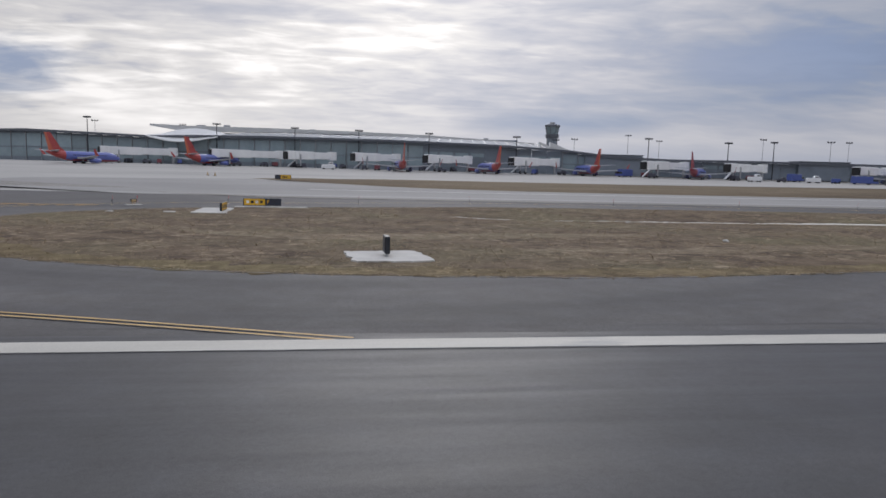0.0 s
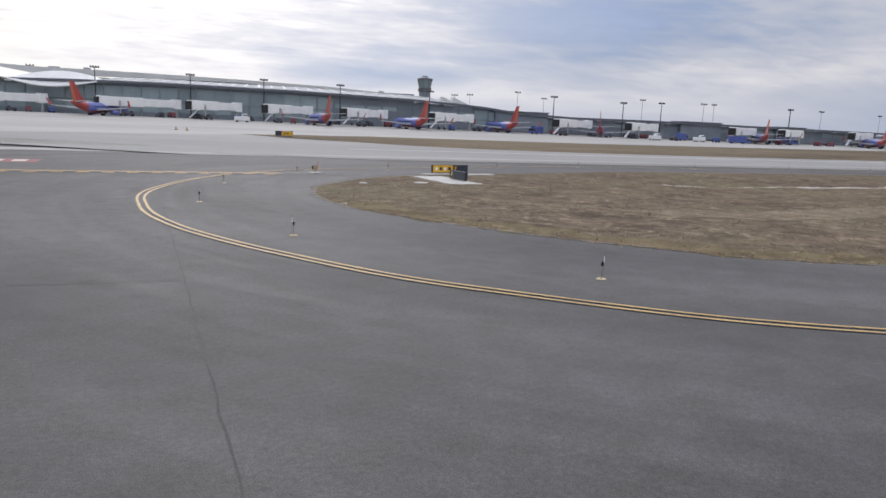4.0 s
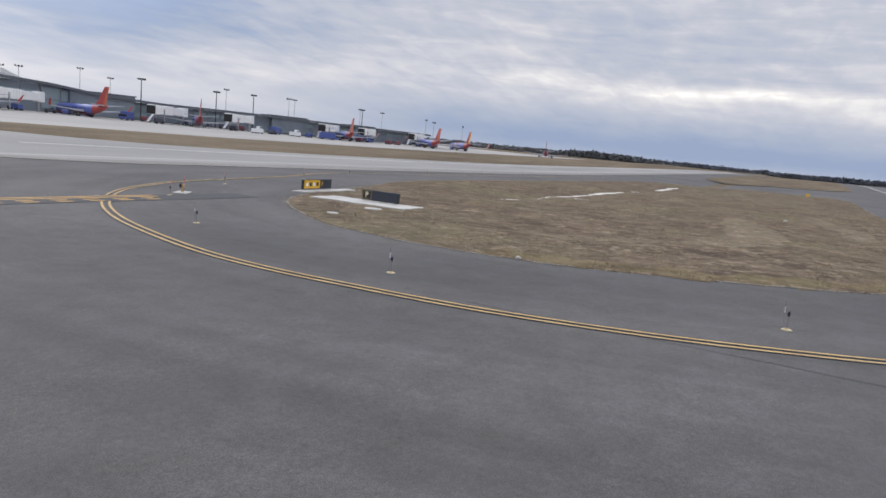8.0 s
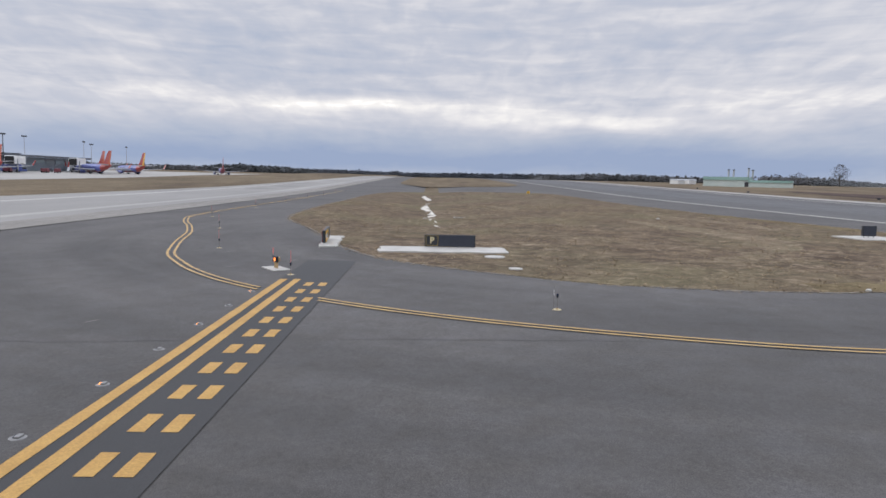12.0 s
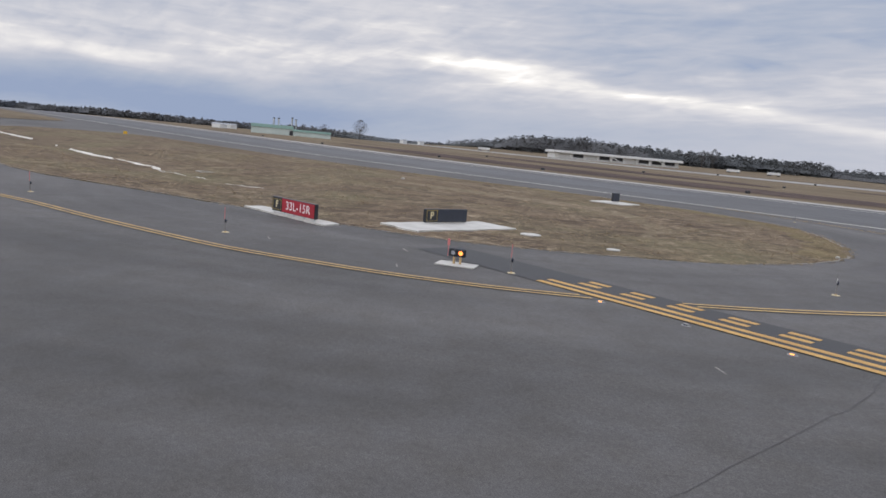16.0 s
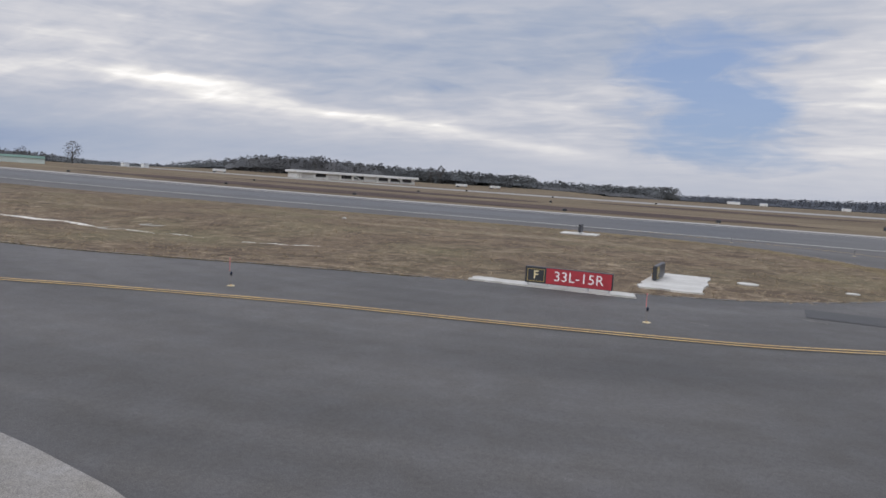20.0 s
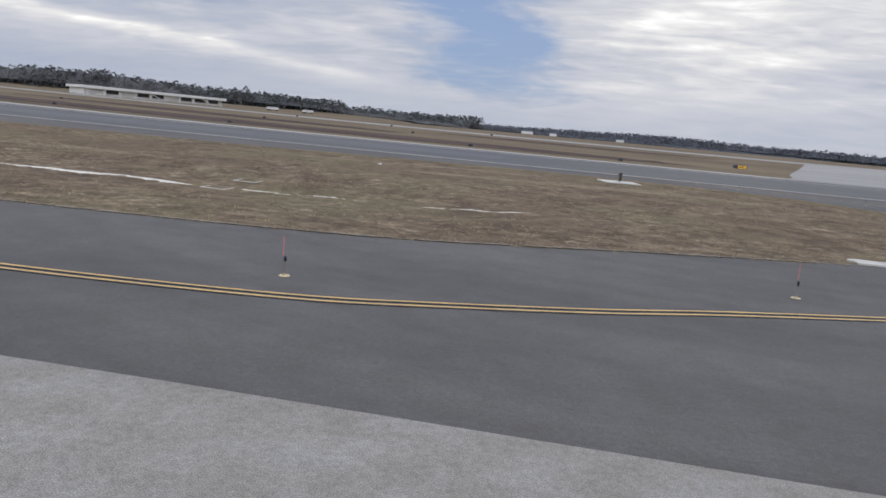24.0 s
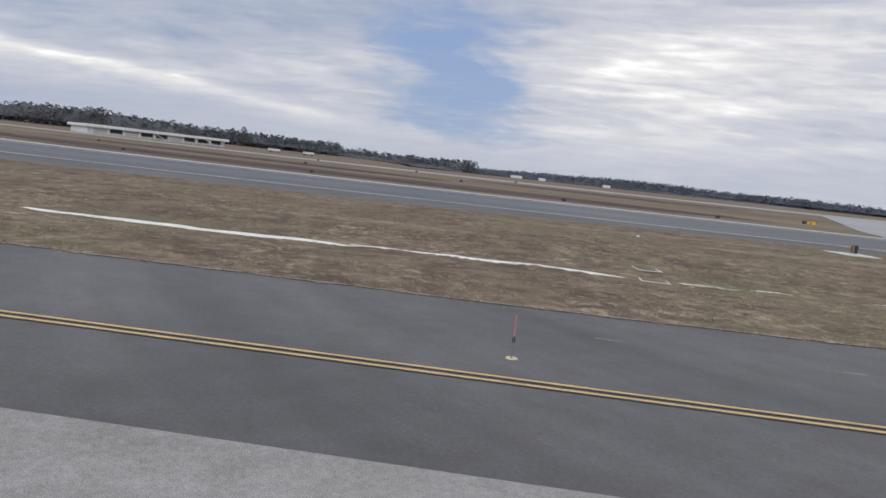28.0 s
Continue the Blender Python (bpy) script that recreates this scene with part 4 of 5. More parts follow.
# small yellow marker board far out on the turf and a pale stone at the pavement edge
mb = thing("marker_board", ground(146, 28.4, 0.0), "small yellow marker board on the turf", "marker", "", 70)
part("post", cyled(0.05, 0.05, 0.4, n=8), STEEL, mb)
part("board", boxed((0.9, 0.08, 0.7), (0, 0, 0.3), bevel=0.02), SIGN_YELLOW, mb)
for x, y, r in ((-25.15, 36.9, 0.13), (29.5, 28.4, 0.22)):
    bm = bmesh.new()
    bmesh.ops.create_icosphere(bm, subdivisions=2, radius=r)
    for v in bm.verts:
        v.co *= 1 + 0.35 * noise.noise(v.co * 6)
        v.co.z *= 0.6
    st = link("pale_stone", bm, SLAB)
    st.matrix_world = pose(x, y, ground_z(x, y) + 0.05)
    tagged(st, "small pale stone lying on the turf", "stone", "pale stones")

# ---- snow left along the mown line ----
def snow_ridge(x0, x1, y, w):
    n = max(12, int(abs(x1 - x0) / 0.16))
    verts, faces = [], []
    for i in range(n + 1):
        t = i / n
        x = x0 + (x1 - x0) * t
        k, k2, k3 = (noise.noise(Vector((x * f, y, 2.0 + f))) for f in (0.35, 1.3, 4.1))
        body = max(0.0, min(1, 6 * t, 6 * (1 - t)))
        low = w * body * max(0.10, 0.62 + 0.8 * k + 0.6 * k2 + 0.6 * k3)
        far = w * body * max(0.10, 0.62 + 0.8 * k - 0.4 * k2 + 0.7 * noise.noise(Vector((x * 3.3, y, 9.0))))
        yc = y + 1.0 * noise.noise(Vector((x * 0.13, 1.5, 0))) + 0.45 * noise.noise(Vector((x * 0.45, 8.5, 0))) + 0.25 * k2 + 0.12 * k3
        for s, z in ((-low, 0.0), (-low * 0.5, 0.07), (far * 0.4, 0.08 + 0.05 * k3), (far, 0.0)):
            verts.append((x, yc + s, ground_z(x, yc) + 0.022 + z * min(1.0, 0.3 + (low + far) / 0.4)))
    for i in range(n):
        for j in range(3):
            faces.append((4 * i + j, 4 * i + 4 + j, 4 * i + 5 + j, 4 * i + 1 + j))
    ob = mesh_obj("snow_ridge", verts, faces, SNOW, smooth_faces=True)
    tagged(ob, "thin melting ridge of old snow on the turf", "snow", "snow ridges")


for x0, x1, y, w in ((100, 135, 57.6, 0.9), (80, 84, 57.2, 0.35), (51, 73, 57.0, 0.8), (34.9, 52, 56.4, 0.62), (28.2, 32.2, 56.0, 0.30), (22.4, 28.4, 55.8, 0.16), (13.5, 21.2, 55.5, 0.13)):
    snow_ridge(x0, x1, y, w)
# pale rims of two shallow drain boxes beside the snow line
for x, y, w, l in ((33.1, 52.3, 1.5, 1.7), (33.4, 56.3, 1.6, 1.5)):
    db = thing("drain_box", (x, y, ground_z(x, y) + 0.02), "shallow drain box with a pale rim sunk in the turf", "drain", "drain boxes", random.uniform(-6, 6))
    for sx in (-1, 1):
        part("kerb", boxed((0.10, l, 0.05), (sx * w / 2, 0, 0), bevel=0.015), SLAB, db)
        part("kerb", boxed((w - 0.10, 0.11, 0.05), (0, sx * (l / 2 - 0.045), 0.002), bevel=0.015), SLAB, db)

# ---- turf: tufts of dry blades, thickest along the pavement edge ----
rng = np.random.default_rng(4)
island = np.array([(p.x, p.y) for p in rim])


def inside_island(x, y):
    hit_in = np.zeros(len(x), bool)
    for (x0, y0), (x1, y1) in zip(island, np.roll(island, -1, 0)):
        if y0 != y1:
            hit_in ^= ((y0 > y) != (y1 > y)) & (x < (x1 - x0) * (y - y0) / (y1 - y0) + x0)
    return hit_in


def tufts(name, px, py, height, mat, label, blades=5):
    verts, faces = [], []
    for x, y in zip(px, py):
        z = ground_z(x, y) + 0.008
        for _ in range(blades):
            a, lean = rng.uniform(0, math.tau), rng.uniform(0.9, 3.0)
            h = height * rng.uniform(0.5, 1.3)
            bx, by = x + rng.normal(0, 0.06), y + rng.normal(0, 0.06)
            wx, wy = 0.016 * math.cos(a + 1.57), 0.016 * math.sin(a + 1.57)
            n = len(verts)
            verts += [(bx - wx, by - wy, z), (bx + wx, by + wy, z), (bx + math.cos(a) * h * lean, by + math.sin(a) * h * lean, z + h)]
            faces.append((n, n + 1, n + 2))
    tagged(mesh_obj(name, verts, faces, mat), label, "grass", kind="stuff")


xs, ys = rng.uniform(-27, 75, 27000), rng.uniform(8, 77, 27000)
keep = inside_island(xs, ys)
xs, ys = xs[keep], ys[keep]
clump = np.array([noise.noise(Vector((x * 0.5, y * 0.9, 0))) + 0.6 * noise.noise(Vector((x * 0.11, y * 0.2, 4))) for x, y in zip(xs, ys)])
keep = clump > -0.1
tufts("dry_grass", xs[keep], ys[keep], 0.07, STRAW, "dry straw-coloured grass tufts over the turf")
edge = [p for p in rim if p.x < 70]
ex = np.array([p.x for p in edge for _ in range(6)]) + rng.normal(0, 0.22, len(edge) * 6)
ey = np.array([p.y for p in edge for _ in range(6)]) + rng.normal(0, 0.22, len(edge) * 6)
tufts("edge_grass", ex, ey, 0.06, STRAW, "ragged dry grass along the pavement edge", 4)
# golden fringe where the mower has not scalped the turf, and pale straw patches
path = curve([p for p in RIM if p[0] < 46 and p[1] < 40], 1.0)
for p in path:
    p += (Vector((10, 40)) - p).normalized() * 1.4
band("edge_fringe", ragged(path, 0.9), 1.2, 0.014, EDGE_TURF, None, 0.5, "golden uncut turf fringe beside the exit", "grass", "structure")
STRAW_TURF = turf("straw_turf", (0.135, 0.103, 0.071), (0.250, 0.196, 0.132), (0.410, 0.332, 0.236), (0.19, 0.16, 0.10), 13.0)
for pts, wd in (([(26, 33), (14, 31), (4, 29.5), (-4, 30), (-9, 33)], 2.2), ([(46, 26), (34, 25), (22, 22), (12, 22)], 1.6), ([(-16, 44), (-14, 38), (-9, 34)], 1.2), ([(60, 45), (50, 44), (42, 45)], 1.4)):
    path = ragged(curve(pts, 0.8), 1.2)
    n = len(path)
    v, f = [], []
    for i, p in enumerate(path):
        h = wd * math.sin(math.pi * (i + 0.4) / (n + 0.4)) ** 0.5 * (1 + 0.5 * noise.noise(Vector((p.x, p.y, 9))))
        for s in (-1, 1):
            v.append((p.x, p.y + s * h, ground_z(p.x, p.y + s * h) + 0.0135))
    f = [(2 * i, 2 * i + 1, 2 * i + 3, 2 * i + 2) for i in range(n - 1)]
    ob = mesh_obj("straw_patch", v, f, STRAW_TURF)
    if ob.data.polygons[0].normal.z < 0:
        ob.data.flip_normals()
    tagged(ob, "paler straw patch in the dormant turf", "grass", kind="structure")

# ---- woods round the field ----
# Needle and twig colours are lifted and blued to paint in the distance haze.
HAZED_PINE = surface("hazed_evergreen_needles", (0.082, 0.088, 0.092), (0.122, 0.127, 0.128), 0.95, 0.08, 1.0, 0.3, 0.1, grain=0.12, spec=0.1)
HAZED_TWIGS = surface("hazed_bare_twigs", (0.092, 0.094, 0.098), (0.130, 0.129, 0.130), 0.95, 0.05, 1.0, 0.3, 0.1, grain=0.12, spec=0.1)
# Bluer copy for the farthest woods; the haze is painted into its colour.
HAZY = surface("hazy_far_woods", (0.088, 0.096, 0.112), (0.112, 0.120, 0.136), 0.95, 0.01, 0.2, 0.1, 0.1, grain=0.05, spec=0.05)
BARK = surface("tree_bark", (0.05, 0.045, 0.04), (0.09, 0.08, 0.07), 0.95, 0.5, 6, 0.5, 0.02)


def clump_crown(verts, faces, x, y, z, r, h, n, flat_r):
    """Uneven crown: small tilted leaf clumps scattered through an egg, with gaps."""
    for _ in range(n):
        a, t, q = rng.uniform(0, math.tau), rng.uniform(0, 1), rng.uniform(0.35, 1)
        rad = r * q * math.sin(math.pi * min(0.97, 0.12 + 0.85 * t)) ** 0.8
        c = np.array([x + rad * math.cos(a), y + rad * math.sin(a), z + h * t])
        k = len(verts)
        s = flat_r * rng.uniform(0.6, 1.4)
        for j in range(4):
            verts.append(tuple(c + rng.normal(0, 1, 3) * s * (1, 1, 0.7)))
        faces += [(k, k + 1, k + 2), (k, k + 2, k + 3), (k, k + 3, k + 1), (k + 1, k + 2, k + 3)]


def wood(az0, az1, dist, depth, tops, mat, step, label, eye=(-10, 95), leaf=0.10, n=30):
    """Trees in a belt seen from the field between two headings; tops: tree heights along it."""
    verts, faces = [], []
    length = radians(az1 - az0) * dist
    count = int(3.4 * length / step)
    for i in range(count):
        t = (i + rng.uniform(0, 1)) / count
        a = radians(az0 + (az1 - az0) * t)
        d = dist + rng.uniform(0, depth)
        x, y = eye[0] + math.sin(a) * d, eye[1] + math.cos(a) * d
        k = t * (len(tops) - 1)
        j = min(int(k), len(tops) - 2)
        h = (tops[j] * (1 - (k - j)) + tops[j + 1] * (k - j)) * rng.uniform(0.80, 1.05)
        z = ground_z(x, y) - 0.5
        clump_crown(verts, faces, x, y, z - h * 0.08, step * rng.uniform(0.7, 1.1) + h * 0.14, h * (1.0 if leaf < 0.15 else 0.88), n, h * leaf)
    # the closed mass of trunks and twigs deeper in the belt, with an uneven top
    m = max(8, int(length / 2.5))
    base = len(verts)
    for i in range(m + 1):
        t = i / m
        a = radians(az0 + (az1 - az0) * t)
        k = t * (len(tops) - 1)
        j = min(int(k), len(tops) - 2)
        ends = min(1.0, 12 * t, 12 * (1 - t))
        h = (tops[j] * (1 - (k - j)) + tops[j + 1] * (k - j)) * (0.80 + 0.14 * noise.noise(Vector((i * 0.31, az0, 1))) + rng.uniform(-0.09, 0.09)) * (0.5 + 0.5 * ends)
        for d, up_z in ((dist + depth * 0.35, 0.35), (dist + depth * 0.6, 0.92), (dist + depth * 0.9, 1.0), (dist + depth, 0.0)):
            x, y = eye[0] + math.sin(a) * d, eye[1] + math.cos(a) * d
            verts.append((x, y, ground_z(x, y) - 1.0 + h * up_z))
    for i in range(m):
        for q in range(3):
            p = base + 4 * i + q
            faces.append((p, p + 4, p + 5, p + 1))
    tagged(mesh_obj("far_wood", verts, faces, mat), label, "woods", kind="stuff")


wood(133, 162, 690, 55, (6, 13, 16, 17, 16, 15, 14), HAZED_PINE, 5.0, "dark evergreen and bare winter woods beyond the field", leaf=0.042, n=130)
wood(137, 150, 660, 40, (12, 18, 20, 17, 11), HAZED_TWIGS, 6.0, "bare grey winter trees on a low rise", leaf=0.035, n=110)
wood(150, 173, 745, 60, (15, 14, 13, 15), HAZED_PINE, 5.0, "dark pine woods along the field edge", leaf=0.042, n=130)
wood(150, 172, 730, 30, (8, 10, 7, 6), HAZED_TWIGS, 7.0, "bare winter trees before the pines", leaf=0.035, n=100)
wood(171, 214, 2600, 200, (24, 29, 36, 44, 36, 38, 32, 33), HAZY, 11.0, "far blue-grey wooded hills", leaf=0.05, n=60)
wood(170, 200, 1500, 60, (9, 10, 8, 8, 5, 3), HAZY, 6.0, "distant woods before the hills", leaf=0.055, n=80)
wood(100, 116, 1250, 60, (10, 15, 13, 12), HAZED_TWIGS, 8.0, "distant bare woods", leaf=0.10, n=50)
wood(119, 127.5, 690, 30, (9, 10, 9, 8, 4), HAZED_TWIGS, 6.0, "bare bushes and small trees by the green hall", leaf=0.08)
wood(123.5, 131, 640, 30, (6, 5, 3.5), HAZED_PINE, 5.0, "low dark scrub", leaf=0.1)
wood(128, 135, 800, 30, (4, 5, 7), HAZED_TWIGS, 6.0, "low bare scrub", leaf=0.12)
wood(58, 74, 1300, 80, (8, 12, 11, 12), HAZED_TWIGS, 7.0, "distant bare tree belt past the terminal", leaf=0.10, n=50)
wood(73, 82, 1250, 60, (12, 16, 14, 9), HAZED_PINE, 6.0, "distant dark grove beyond the runway end", leaf=0.10, n=50)
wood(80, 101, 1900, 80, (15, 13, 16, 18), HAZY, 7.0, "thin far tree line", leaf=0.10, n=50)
wood(-60, 58, 1500, 100, (10, 12, 11, 12), HAZED_PINE, 14.0, "distant woods behind the terminal", leaf=0.2)
wood(211, 302, 1500, 100, (14, 12, 12, 12), HAZED_PINE, 14.0, "distant woods round the field", leaf=0.2)


def bare_tree(at, h, spread):
    """A leafless winter tree: tapered trunk, forked limbs, twig clumps."""
    tr = thing("bare_tree", at, "tall leafless winter tree with a round twiggy crown", "tree", "bare trees", rng.uniform(0, 360))
    part("trunk", cyled(h * 0.025, h * 0.014, h * 0.5, n=8), BARK, tr)
    bm = bmesh.new()
    for i in range(11):
        a, up_k = i * 2.4, 0.25 + 0.25 * (i / 11)
        m = Matrix.Rotation(a, 4, "Z") @ Matrix.Rotation(radians(28 + 20 * rng.uniform(0, 1)), 4, "X")
        cyl(bm, h * 0.011, h * 0.002, h * rng.uniform(0.4, 0.58), (0, 0, h * up_k), m, 5)
    part("limbs", bm, BARK, tr)
    v, f = [], []
    clump_crown(v, f, 0, 0, h * 0.25, spread, h * 0.75, 1100, h * 0.012)
    mesh_obj("crown", v, f, HAZED_TWIGS, tr)
    return tr


for az, d, h, sp in ((124.3, 560, 15.5, 7), (121.4, 600, 10, 5), (119.7, 640, 9, 4), (152.0, 690, 17, 5), (151.2, 690, 15, 4)):
    a = radians(az)
    bare_tree(ground(-36 + math.sin(a) * d, 89 + math.cos(a) * d), h, sp)

# ---- low white cargo hall and green-roofed plant across the runway ----
OFFWHITE = surface("offwhite_cladding", (0.62, 0.62, 0.60), (0.72, 0.72, 0.70), 0.6, 0.15, 3, 0.05, 0.01, grain=0.05, local=True)
# Dock bays are flat dark panels; their inner shade is in the colour.
SHADOW_BAY = plain("shaded_opening_panel", (0.05, 0.05, 0.055), 0.8)
hx, hy, hl = 325, -344, 100.3
hall_turn = math.degrees(math.atan2(-424 + 344, 264 - 325))
hall = thing("cargo_hall", (hx, hy, ground_z(hx, hy) + 1.5), "long low white cargo hall with dark dock bays", "building", "", hall_turn)
part("wall", boxed((hl, 30, 5.0), (hl / 2, 15, -2.2)), OFFWHITE, hall)
part("roof", boxed((hl + 4, 35, 1.9), (hl / 2, 14, 2.8), bevel=0.15), OFFWHITE, hall, "deep white roof fascia")
for i in range(9):
    x = 7 + i * 10.6
    part("column", boxed((2.0, 1.2, 5.0), (x - 4.5, -0.8, -2.2)), OFFWHITE, hall)
    if i in (1, 3, 4, 6, 7, 8):
        part("dock_bay", boxed((8.2, 0.3, 2.6), (x + 1, -0.18, 0.1)), SHADOW_BAY, hall)
for x in (48, 86):
    part("stair", boxed((6, 1.0, 0.5), (x, -2.2, 1.2), Matrix.Rotation(radians(24), 4, "Y")), OFFWHITE, hall)
TRAILER = OFFWHITE
for i, (x, y) in enumerate(((238, -462), (216, -486), (392, -330))):
    tr = thing("parked_trailer", ground(x, y), "white box trailer parked on the far apron", "trailer", "parked trailers", hall_turn + 4 * i)
    part("body", boxed((10, 2.5, 1.9), (0, 0, 0.9), bevel=0.05), TRAILER, tr)
    for wx in (-4.5, -3.2, 4.2):
        part("wheel", cyled(0.5, 0.5, 2.4, (wx, 1.2, 0.5), RX, n=12), DARK_METAL, tr)

GREEN_ROOF = surface("green_metal_roof", (0.20, 0.33, 0.29), (0.27, 0.41, 0.36), 0.5, 0.1, 3, 0.05, 0.01, grain=0.06, local=True)
PALE_GREEN = surface("pale_green_cladding", (0.46, 0.53, 0.49), (0.55, 0.61, 0.57), 0.6, 0.15, 3, 0.05, 0.01, grain=0.05, local=True)


def seen_from(az, d, e=(-36, 89)):
    return e[0] + math.sin(radians(az)) * d, e[1] + math.cos(radians(az)) * d


p0, p1 = seen_from(116.0, 455), seen_from(122.2, 455)
plant = thing("plant_building", (*p0, ground_z(*p0) + 0.3), "green and pale sheet-metal plant building with four stacks", "building", "", math.degrees(math.atan2(p1[1] - p0[1], p1[0] - p0[0])))
L = math.hypot(p1[0] - p0[0], p1[1] - p0[1])
part("tall_wall", boxed((L * 0.52, 18, 4.0), (L * 0.26, 9, -0.5)), PALE_GREEN, plant)
part("tall_roof", boxed((L * 0.53, 19, 2.0), (L * 0.26, 9, 3.5), taper=0.98), GREEN_ROOF, plant, "green metal roof band")
part("low_wall", boxed((L * 0.48, 18, 2.9), (L * 0.76, 9, -0.5)), PALE_GREEN, plant)
part("low_roof", boxed((L * 0.49, 19, 1.3), (L * 0.76, 9, 2.4), taper=0.98), GREEN_ROOF, plant, "green metal roof band")
part("door", boxed((2.2, 0.2, 3.0), (L * 0.50, -0.1, -0.3)), SHADOW_BAY, plant)
for i, x in enumerate((0.27, 0.33, 0.50, 0.55)):
    stack = part("stack", cyled(0.55, 0.5, 9.8 + (i == 2), (L * x, 9, 0), n=14), STEEL, plant)
    part("stack_cap", cyled(0.75, 0.75, 0.5, (L * x, 9, 9.6 + (i == 2)), n=14), DARK_METAL, stack)
for az, d, w in ((113.5, 520, 9), (127.8, 600, 3), (129.2, 620, 2.5), (114.3, 540, 6), (175.4, 900, 14), (177.5, 900, 8), (-177, 950, 9)):
    x, y = seen_from(az, d)
    sh = thing("far_shed", ground(x, y), "small white shed far across the field", "building", "far sheds", rng.uniform(0, 20))
    part("wall", boxed((w, 6, 2.6)), OFFWHITE, sh)
    part("roof", boxed((w + 0.6, 6.6, 0.9), (0, 0, 2.6), taper=0.8), STEEL, sh)

# small field markers: dark runway lamps and distance boards seen across the runway
for x, y in ((30, -64), (-4, -62), (90, -66), (140, -70), (200, -60), (260, -64), (60, -150), (120, -160), (190, -140), (40, -260), (90, -250), (145, -265)):
    mk = thing("field_marker", ground(x, y, -0.03), "low dark marker box on the far grass", "marker", "field markers", rng.uniform(0, 30))
    part("post", cyled(0.06, 0.06, 0.4, n=8), STEEL, mk)
    part("case", boxed((1.0, 0.4, 0.6), (0, 0, 0.35), bevel=0.05), DARK_METAL, mk)

# ---- terminal side ----
LINE_TURN = -9.37        # degrees by which the stands and the concourse run off the runway's line


def on_line(x, s0):
    return x, s0 - 0.165 * (x - 100)


# Glass, cladding and fascia colours are lifted to carry the air and window haze.
TEAL_GLASS = surface("dark_curtain_glass", (0.215, 0.275, 0.295), (0.31, 0.38, 0.40), 0.12, 0.05, 1, 0, 0, grain=0.05, spread=0.35, local=True)
DARK_WALL = surface("dark_metal_cladding", (0.145, 0.172, 0.202), (0.205, 0.235, 0.268), 0.35, 0.1, 2, 0.05, 0.01, grain=0.05, local=True)
GREY_ROOF = surface("grey_membrane_roof", (0.33, 0.34, 0.345), (0.43, 0.435, 0.44), 0.75, 0.06, 1, 0.05, 0.01, stain=(0.36, 0.37, 0.38), stain_at=0.58, stain_scale=0.08, grain=0.06, local=True)
FASCIA = plain("charcoal_fascia", (0.105, 0.114, 0.130), 0.5)
MULLION = plain("aluminium_mullion", (0.30, 0.31, 0.32), 0.4, 0.6)
BRIDGE_WHITE = surface("bridge_white", (0.72, 0.72, 0.71), (0.82, 0.82, 0.80), 0.5, 0.3, 4, 0.1, 0.01, stain=(0.58, 0.58, 0.56), stain_at=0.64, stain_scale=0.4, grain=0.06, local=True)
RUBBER = plain("black_rubber", (0.02, 0.02, 0.02), 0.8)

bx, by = on_line(-3.5, 265)
term = thing("terminal_building", (bx, by, ground_z(bx, by) - 0.1), "long dark glass terminal with an overhanging grey roof", "building", "", LINE_TURN)
C = 1 / math.cos(radians(LINE_TURN))


def profile(points, x):
    for (x0, z0), (x1, z1) in zip(points, points[1:]):
        if x <= x1:
            return z0 + (z1 - z0) * max(0, (x - x0)) / (x1 - x0)
    return points[-1][1]


EAVES = [(-170, 11.2), (-128, 12.6), (-108, 12.0), (-75, 11.0), (-55, 11.6), (-25, 11.9), (25, 11.6), (72, 10.6), (100, 9.2), (118, 7.3), (140, 6.4), (180, 6.6), (310, 5.9)]
bay = 6.5
xs_bay = np.arange(-168, 306, bay)
for x in xs_bay:
    z = profile(EAVES, x + bay / 2)
    glass = x < 40 or 96 < x < 132
    w = part("wall_panel", boxed((bay - 0.12, 0.5, z), (x + bay / 2, 0.25, 0)), DARK_WALL, term)
    if glass:
        part("glass_pane", boxed((bay - 0.5, 0.12, z * 0.42), (x + bay / 2, -0.1, z * 0.50)), TEAL_GLASS, w)
        part("glass_pane", boxed((bay - 0.5, 0.12, z * 0.30), (x + bay / 2, -0.1, z * 0.15)), TEAL_GLASS, w)
        part("mullion", boxed((0.22, 0.4, z), (x, -0.2, 0)), MULLION, w)
    elif int(x) % 3:
        part("glass_pane", boxed((bay - 1.0, 0.12, 1.5), (x + bay / 2, -0.1, z * 0.58)), TEAL_GLASS, w)


def roof_strip(name, xs, front_y, back_y, rise, thick, mat, label, up=0.0):
    rings = []
    for x in xs:
        z = profile(EAVES, x) + up
        rings.append([(x, front_y, z), (x, back_y, z + rise), (x, back_y, z + rise + thick), (x, front_y, z + thick)])
    part(name, loft(rings), mat, term, label)


roof_strip("fascia", np.arange(-170, 311, 8), -2.6, -2.1, 0, 0.9, FASCIA, "dark overhanging roof edge")
roof_strip("main_roof", np.arange(-46, 98, 9), -2.1, 34, 2.8, 0.5, GREY_ROOF, "pale grey sloping roof", 0.45)
roof_strip("west_roof", np.arange(-170, -45, 6), -2.1, 34, 0.7, 0.5, GREY_ROOF, "low wavy grey roof", 0.45)
roof_strip("concourse_roof", np.arange(97, 311, 9), -2.1, 26, 0.5, 0.3, GREY_ROOF, "flat grey concourse roof", 0.45)
